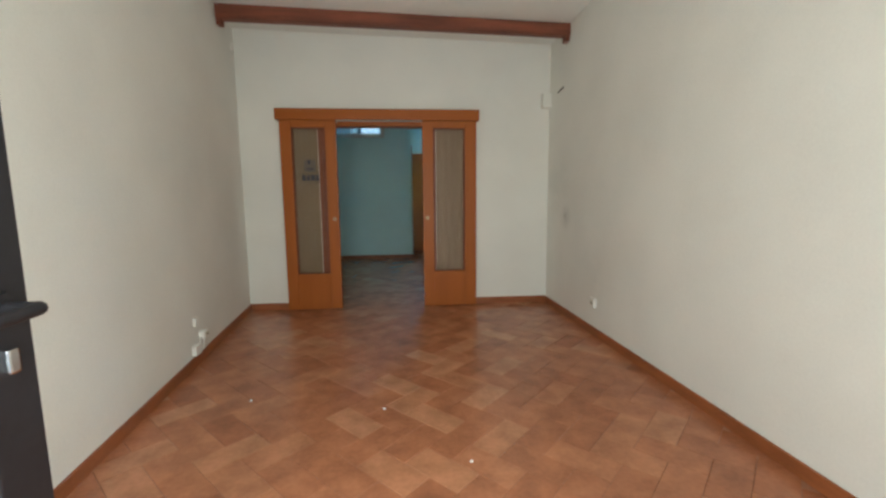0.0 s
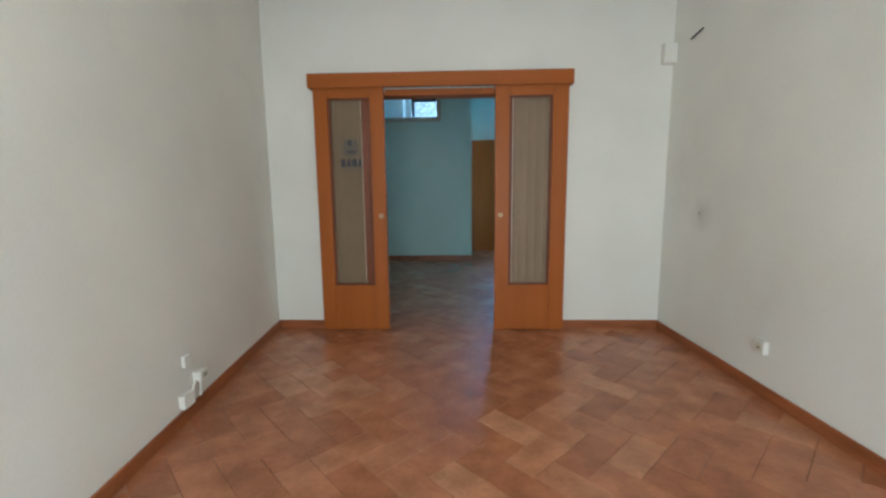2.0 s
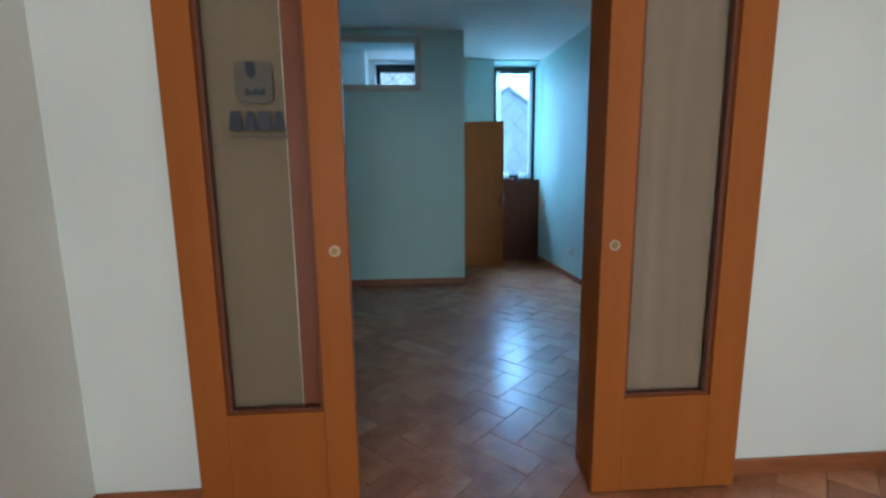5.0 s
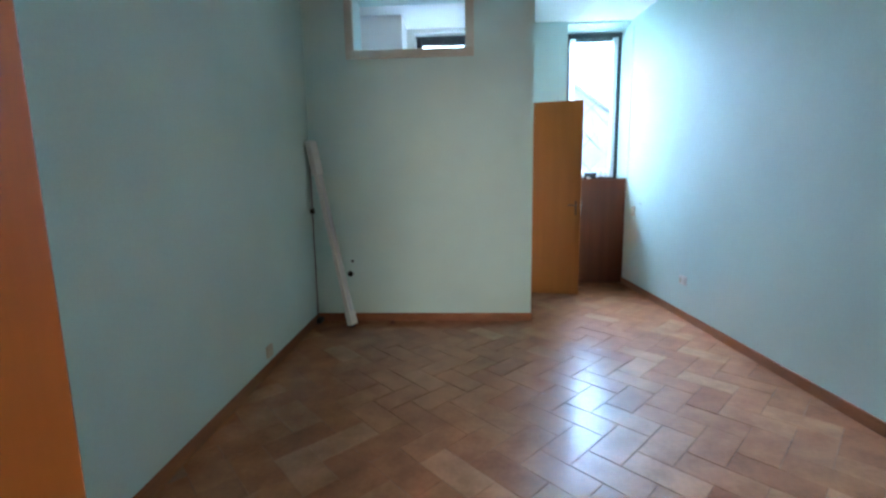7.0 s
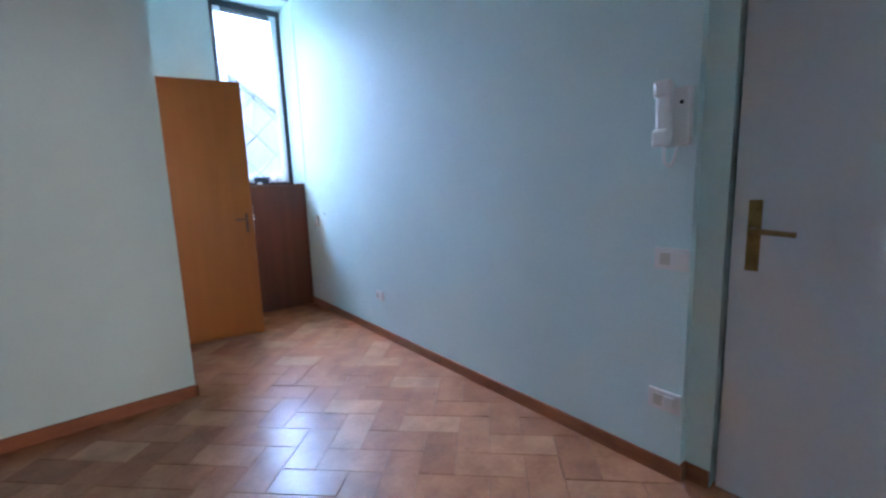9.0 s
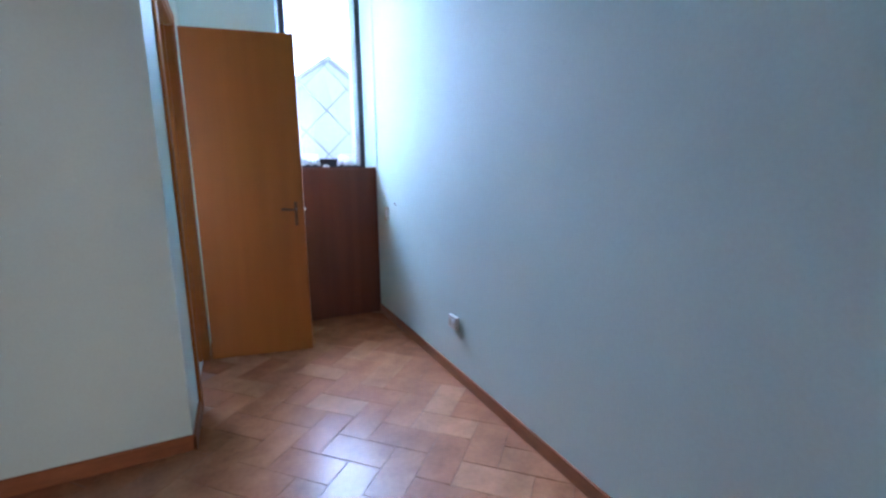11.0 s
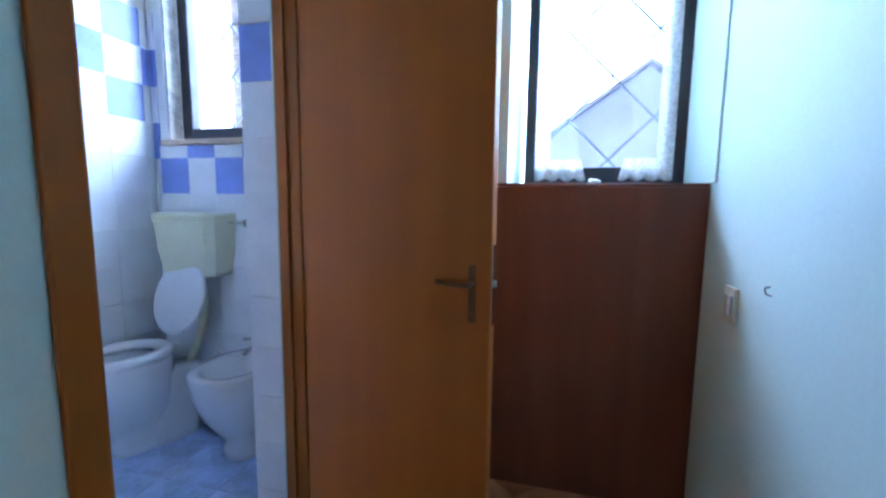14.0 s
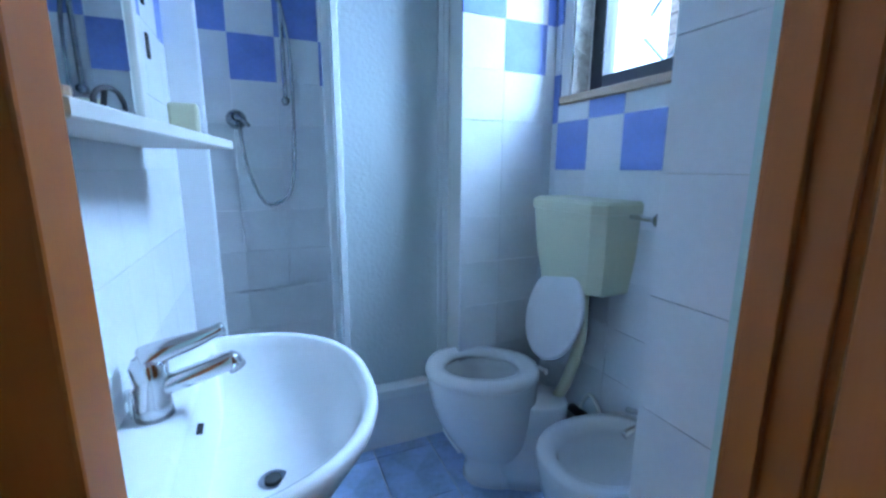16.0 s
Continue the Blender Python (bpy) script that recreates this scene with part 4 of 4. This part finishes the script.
part("valve_knob", tube([(0.43, 9.94, 1.10), (0.475, 9.94, 1.10)], [0.022, 0.016], seg=14), M_chrome, vl, smooth=True)

# bidet
bi = thing("bidet", "white ceramic floor-standing bidet with a chrome tap", "bidet")
part("pan", pan(0.520, 9.735, 0.178, 0.216, 0.45, 0.0, 0.15, 0.0), M_ceramic, bi, smooth=True)
part("tap_body", tube([(0.52, 9.90, 0.44), (0.52, 9.90, 0.51)], 0.019, seg=14), M_chrome, bi, smooth=True)
part("tap_spout", tube(curve_through([(0.52, 9.895, 0.48), (0.51, 9.85, 0.485), (0.505, 9.80, 0.47)]), 0.012), M_chrome, bi, smooth=True)
part("tap_lever", tube(curve_through([(0.52, 9.90, 0.515), (0.515, 9.87, 0.53), (0.49, 9.82, 0.54)], 4), [0.014] * 3 + [0.008] * 6, seg=10), M_chrome, bi, smooth=True)
part("drain", tube([(0.515, 9.72, 0.298), (0.515, 9.72, 0.304)], 0.022, seg=16), M_chrome, bi)
solid("supply_hose", tube(curve_through([(0.15, 9.94, 0.30), (0.22, 9.93, 0.42), (0.30, 9.92, 0.36), (0.38, 9.93, 0.20), (0.42, 9.93, 0.30)]), 0.008), M_plastic, "white flexible supply hose behind the bidet", "hose", smooth=True)
solid("duct_box", box(-0.12, 9.90, 0.0, 0.84, 9.955, 0.30, 0.006), M_plaster, "low rough plastered box along the wall", "pipe boxing")
solid("waste_pipe", tube(curve_through([(0.13, 9.926, 0.319), (0.28, 9.928, 0.320), (0.46, 9.926, 0.319)]), 0.019, seg=12), M_black, "black plastic waste pipe lying on the pipe boxing", "pipe", smooth=True)
cord = thing("pull_cord", "thin pull cord with a red reflection modelled as a block", "pull cord")
part("string", tube([(0.565, 9.955, 2.6), (0.567, 9.952, 1.38)], 0.002, seg=6), M_plastic, cord)
# small block coloured as a red reflection at the end of the cord
part("grip", box(0.557, 9.945, 1.32, 0.577, 9.959, 1.38, 0.005), material("red_reflection", (0.55, 0.02, 0.02), 0.4), cord, "small red block standing for a red reflection")

# shower
st = thing("shower_tray", "raised white shower tray in the corner", "shower tray")
rings = []
for z, i in ((0.0, 0.0), (0.262, 0.0), (0.27, 0.008), (0.27, 0.05), (0.20, 0.07)):
    x0, y0, x1, y1 = -0.768 + max(0, i - 0.008), 8.602 + max(0, i - 0.008), -0.335 - i, 9.568 - max(0, i - 0.008)
    rings.append([(x0, y0, z), (x1, y0, z), (x1, y1, z), (x0, y1, z)])
part("tray", loft(rings), M_ceramic, st)
sc = thing("shower_enclosure", "white-framed shower enclosure with frosted sliding panels", "shower enclosure")
part("wall_post", box(-0.33, 8.603, 0.27, -0.285, 8.70, 2.12, 0.006), M_alu, sc)
part("wall_post", box(-0.33, 9.545, 0.27, -0.285, 9.568, 2.12, 0.005), M_alu, sc)
part("bottom_track", box(-0.345, 8.70, 0.27, -0.275, 9.545, 0.315, 0.006), M_alu, sc)
part("top_track", box(-0.345, 8.70, 2.075, -0.275, 9.545, 2.12, 0.006), M_alu, sc)
for name, y0, y1, xx in (("fixed_panel", 9.115, 9.545, -0.300), ("sliding_panel", 9.085, 9.49, -0.325)):
    ps = part(name, box(xx - 0.004, y0 + 0.025, 0.34, xx + 0.004, y1 - 0.02, 2.06), M_frost, sc, "frosted mottled acrylic panel")
    ps.visible_shadow = False
    part("panel_stile", box(xx - 0.012, y0, 0.32, xx + 0.012, y0 + 0.026, 2.07, 0.004), M_alu, ps)
    part("panel_stile", box(xx - 0.012, y1 - 0.022, 0.32, xx + 0.012, y1, 2.07, 0.004), M_alu, ps)
sm = thing("shower_mixer", "chrome shower mixer with hose and hand-shower rail", "shower mixer")
part("body", tube([(-0.76, 8.77, 1.455), (-0.70, 8.77, 1.455)], [0.042, 0.027], seg=16), M_chrome_dull, sm, smooth=True)
part("lever", tube(curve_through([(-0.70, 8.77, 1.46), (-0.66, 8.79, 1.45), (-0.63, 8.82, 1.42)], 4), [0.016] * 4 + [0.009] * 5, seg=10), M_chrome_dull, sm, smooth=True)
part("rail", tube([(-0.735, 8.975, 1.53), (-0.735, 8.975, 2.15)], 0.010, seg=12), M_chrome_dull, sm)
for z in (1.54, 2.13):
    part("rail_bracket", tube([(-0.765, 8.975, z), (-0.72, 8.975, z)], 0.018, seg=12), M_chrome_dull, sm, smooth=True)
part("hose", tube(curve_through([(-0.725, 8.78, 1.44), (-0.71, 8.80, 1.25), (-0.71, 8.85, 1.11), (-0.71, 8.905, 1.09), (-0.71, 8.975, 1.16), (-0.71, 9.0, 1.40), (-0.71, 9.0, 1.75), (-0.70, 8.97, 1.95)]), 0.0075), M_chrome_dull, sm, smooth=True)
part("hand_shower", tube(curve_through([(-0.70, 8.97, 1.93), (-0.66, 8.96, 2.06), (-0.60, 8.95, 2.09)], 4), [0.012] * 5 + [0.03] * 3 + [0.035], seg=14), M_chrome_dull, sm, smooth=True)

# bathroom window
bw = thing("window_2", "small black metal bathroom window with a wooden sill", "window", kind="structure")
part("sill", box(-0.10, 9.962, 1.50, 0.64, 10.08, 1.528, 0.004), M_sill, bw, "worn wooden sill")
part("stile", box(-0.065, 10.08, 1.528, 0.0, 10.14, 3.08, 0.004), M_black, bw)
part("stile", box(0.56, 10.08, 1.528, 0.62, 10.14, 3.08, 0.004), M_black, bw)
part("rail", box(0.0, 10.08, 1.528, 0.56, 10.14, 1.60, 0.004), M_black, bw)
part("rail", box(0.0, 10.08, 2.98, 0.56, 10.14, 3.08, 0.004), M_black, bw)
part("pane", box(0.0, 10.11, 1.60, 0.56, 10.115, 2.98), M_glass, bw).visible_shadow = False
part("hinge", box(-0.005, 10.065, 1.68, 0.015, 10.08, 1.76, 0.003), M_black, bw)
part("reveal", box(-0.079, 9.998, 1.53, -0.068, 10.08, 3.08, 0.002), M_plaster, bw, "rough unpainted plaster reveal")
grille("window_grille", -0.06, 0.62, 1.53, 3.08, 10.36, 0.28, "dark diagonal iron bars outside the bathroom window")
b = None
rng = random.Random(3)
for k in range(14):
    z = 1.56 + 0.075 * k
    b = tube(curve_through([(-0.067, 10.0 + rng.uniform(0, 0.03), z), (-0.056, 10.04, z - rng.uniform(0, 0.03)), (-0.05, 10.078, z - rng.uniform(0.02, 0.06))], 4), 0.0012, b, seg=4)
solid("cobweb", b, M_plaster, "dusty cobweb strands in the window reveal", "cobweb", kind="stuff")

# ---- outside ----
solid("ground", box(-60, -60, -0.45, 60, 80, -0.20), M_ground, "grey paved ground outside the building", "ground", kind="structure")
hs = thing("neighbour_house", "grey rendered gable of a house across the yard", "house", at=pose(5.0, 24, -0.2))
gable = [(-5.6, 0, 0.0), (5.6, 0, 0.0), (5.6, 0, 2.0), (0.0, 0, 6.0), (-5.6, 0, 2.0)]
part("wall", loft([gable, [(x, 7, z) for x, y, z in gable]]), M_house, hs)
for sgn in (-1, 1):
    part("roof", loft([[(0, -0.3, 6.05), (sgn * 6.0, -0.3, 1.75), (sgn * 6.0, -0.3, 1.9), (0, -0.3, 6.2)], [(0, 7.3, 6.05), (sgn * 6.0, 7.3, 1.75), (sgn * 6.0, 7.3, 1.9), (0, 7.3, 6.2)]]), M_roof, hs)
gw = thing("yard_wall", "pale rough stone yard wall opposite the bathroom window", "wall")
rng = random.Random(11)
part("core", box(-4.5, 13.05, -0.2, 1.6, 13.3, 3.8), M_garden, gw)
stone = mesh_of(box(-0.5, -0.04, -0.5, 0.5, 0.04, 0.5, 0.02), "stone", M_garden)
z = -0.1
while z < 3.55:
    h = rng.uniform(0.16, 0.24)
    x = -3.0 + rng.uniform(-0.2, 0)
    while x < 1.3:
        w_ = rng.uniform(0.25, 0.5)
        if z > 1.0:
            o = new("stone", stone)
            o.parent = gw
            o.matrix_basis = Matrix.LocRotScale((x + w_ / 2, 13.03 + rng.uniform(-0.015, 0.015), z + h / 2), None, (w_ - 0.012, 1, h - 0.012))
        x += w_
    z += h


# ---- tiles last ----
def tile_mesh(name, w, h, d, bev, mat):
    """A tile lying flat, centred, its top at z = 0."""
    b = bmesh.new()
    lo = [b.verts.new((sx * w / 2, sy * h / 2, -d)) for sx, sy in ((-1, -1), (1, -1), (1, 1), (-1, 1))]
    mid = [b.verts.new((sx * w / 2, sy * h / 2, -bev)) for sx, sy in ((-1, -1), (1, -1), (1, 1), (-1, 1))]
    top = [b.verts.new((sx * (w / 2 - bev), sy * (h / 2 - bev), 0)) for sx, sy in ((-1, -1), (1, -1), (1, 1), (-1, 1))]
    for a, c in ((lo, mid), (mid, top)):
        for k in range(4):
            b.faces.new((a[k], a[(k + 1) % 4], c[(k + 1) % 4], c[k]))
    b.faces.new(top)
    return mesh_of(b, name, mat)


def put(name, me, parent, m):
    o = new(name, me)
    o.parent = parent
    o.matrix_basis = m
    return o


# terracotta floor in herringbone, turned 45 degrees
TL, TW, GAP = 0.308, 0.154, 0.0020
cotto = [tile_mesh("floor_tile", TL - GAP - 0.001 * k, TW - GAP - 0.0007 * k, 0.012, 0.0014, M_cotto) for k in range(3)]
floor_ob = bpy.data.objects["floor"]
rest_v, rest_f = [], []
rng = random.Random(21)


def on_cotto(x, y):
    m = 0.02
    if FRONT - 0.1 < y < 4.80:
        if y > 4.68:
            return 0.22 < x < 1.24
        return left1(y) - m < x < right1(y) + m
    if 4.80 <= y < 8.34:
        return left2(y) - m < x < 2.5
    return 1.09 < x < 2.5 and 8.34 <= y < 9.90


c45 = math.sqrt(0.5)
singles = 0
for i in range(-70, 70):
    for j in range(-70, 70):
        q = (i - j) % 4
        if q not in (0, 3):
            continue
        u, v = ((i + 1) * TW, (j + 0.5) * TW) if q == 0 else ((i + 0.5) * TW, (j + 1) * TW)
        x, y = 0.951 + c45 * (u + v), 6.717 + c45 * (v - u)
        near = on_cotto(x, y) or any(on_cotto(x + dx, y + dy) for dx, dy in ((0.07, 0), (-0.07, 0), (0, 0.07), (0, -0.07)))
        if not near:
            continue
        a = radians(-45 if q == 0 else 45)
        dz = rng.uniform(-0.0008, 0.0008)
        m = Matrix.LocRotScale((x, y, dz), Euler((rng.uniform(-0.004, 0.004), rng.uniform(-0.006, 0.006), a + rng.uniform(-0.006, 0.006))), None)
        if singles < 300 and ((1.7 < y < 3.2 and -0.3 < x < 2.3) or (5.6 < y < 8.9 and 0.2 < x < 2.4)):
            put("floor_tile", rng.choice(cotto), floor_ob, m)
            singles += 1
        else:
            me = rng.choice(cotto)
            o = len(rest_v)
            rest_v += [m @ vtx.co for vtx in me.vertices]
            rest_f += [tuple(o + k for k in p.vertices) for p in me.polygons]
me = bpy.data.meshes.new("floor_tiles")
me.from_pydata([tuple(p) for p in rest_v], [], rest_f)
me.materials.append(M_cotto_rest)
o = new("floor_tiles", me)
o.parent = floor_ob
tagged(o, "terracotta herringbone floor tiles with dark joints", kind="stuff")

# blue bathroom floor tiles
fb = bpy.data.objects["floor_bathroom"]
ftile = tile_mesh("floor_tile", 0.292, 0.252, 0.008, 0.002, M_floor_blue)
for i in range(-3, 5):
    for j in range(-2, 5):
        x, y = 0.02 + 0.296 * (i - 0.5), 9.229 + 0.256 * (j - 0.5)
        if -0.5 < x < 1.0 and 8.5 < y < 10.0:
            put("floor_tile", ftile, fb, pose(x, y, 0.006))


# glazed wall tiles: white below, a blue and white chequer above
def wall_tiles(wall, us, zs, place, blue, skip=None):
    """us, zs: tile edges along the wall and up; place(u, z): pose of a tile lying in the wall's plane; blue(i, j)."""
    ob = bpy.data.objects[wall]
    cache = {}
    for i in range(len(us) - 1):
        for j in range(len(zs) - 1):
            w, h = us[i + 1] - us[i], zs[j + 1] - zs[j]
            uc, zc = (us[i] + us[i + 1]) / 2, (zs[j] + zs[j + 1]) / 2
            if w < 0.008 or (skip and skip(uc, zc)):
                continue
            key = (round(w, 3), round(h, 3), blue(i, j))
            if key not in cache:
                cache[key] = tile_mesh("wall_tile", w - 0.0009, h - 0.0009, 0.010, 0.0006, M_tile_blue if key[2] else M_tile_white)
            put("wall_tile", cache[key], ob, place(uc, zc))


ZS = [0.0] + [0.124 + 0.187 * k for k in range(0, 12)]  # edges at 1.246, 1.433, 1.62, 1.807, 1.994, 2.181
J1 = 7  # row from 1.246
J2 = 9  # row from 1.62
wall_tiles("wall_bathroom_north", [-0.165, -0.13, 0.05, 0.22, 0.39, 0.565, 0.74, 0.872], ZS, lambda u, z: pose(u, 9.985, z, 90, 0, 0),
           lambda i, j: J1 <= j and (i + j - J1) % 2 == 1, skip=lambda u, z: z > 1.50 and -0.10 < u < 0.65)
wall_tiles("wall_bathroom_north", [-0.13, 0.05, 0.22, 0.39, 0.565, 0.74], [1.433, 1.499], lambda u, z: pose(u, 9.985, z, 90, 0, 0), lambda i, j: i % 2 == 1, skip=lambda u, z: u > 0.65)
wall_tiles("wall_duct", [9.57, 9.75, 9.942, 9.985], ZS, lambda u, z: pose(-0.166, u, z, 90, 0, 90), lambda i, j: j >= J2 and (i + j - J2) % 2 == 1)
wall_tiles("wall_bathroom_west", [8.602, 8.76, 8.945, 9.13, 9.315, 9.50, 9.57], ZS, lambda u, z: pose(-0.761, u, z, 90, 0, 90), lambda i, j: j >= J2 and (i + j - J2) % 2 == 1)
wall_tiles("wall_nib", [0.872, 1.021], ZS, lambda u, z: pose(u, 9.406, z, 90, 0, 0), lambda i, j: j >= J2 and (i + j - J2) % 2 == 0)
wall_tiles("wall_bathroom_front", [-0.76 + 0.187 * k for k in range(10)], ZS, lambda u, z: pose(u, 8.609 - 0.001, z, 90, 0, 180), lambda i, j: j >= J2 and (i + j - J2) % 2 == 0, skip=lambda u, z: z > 2.3)
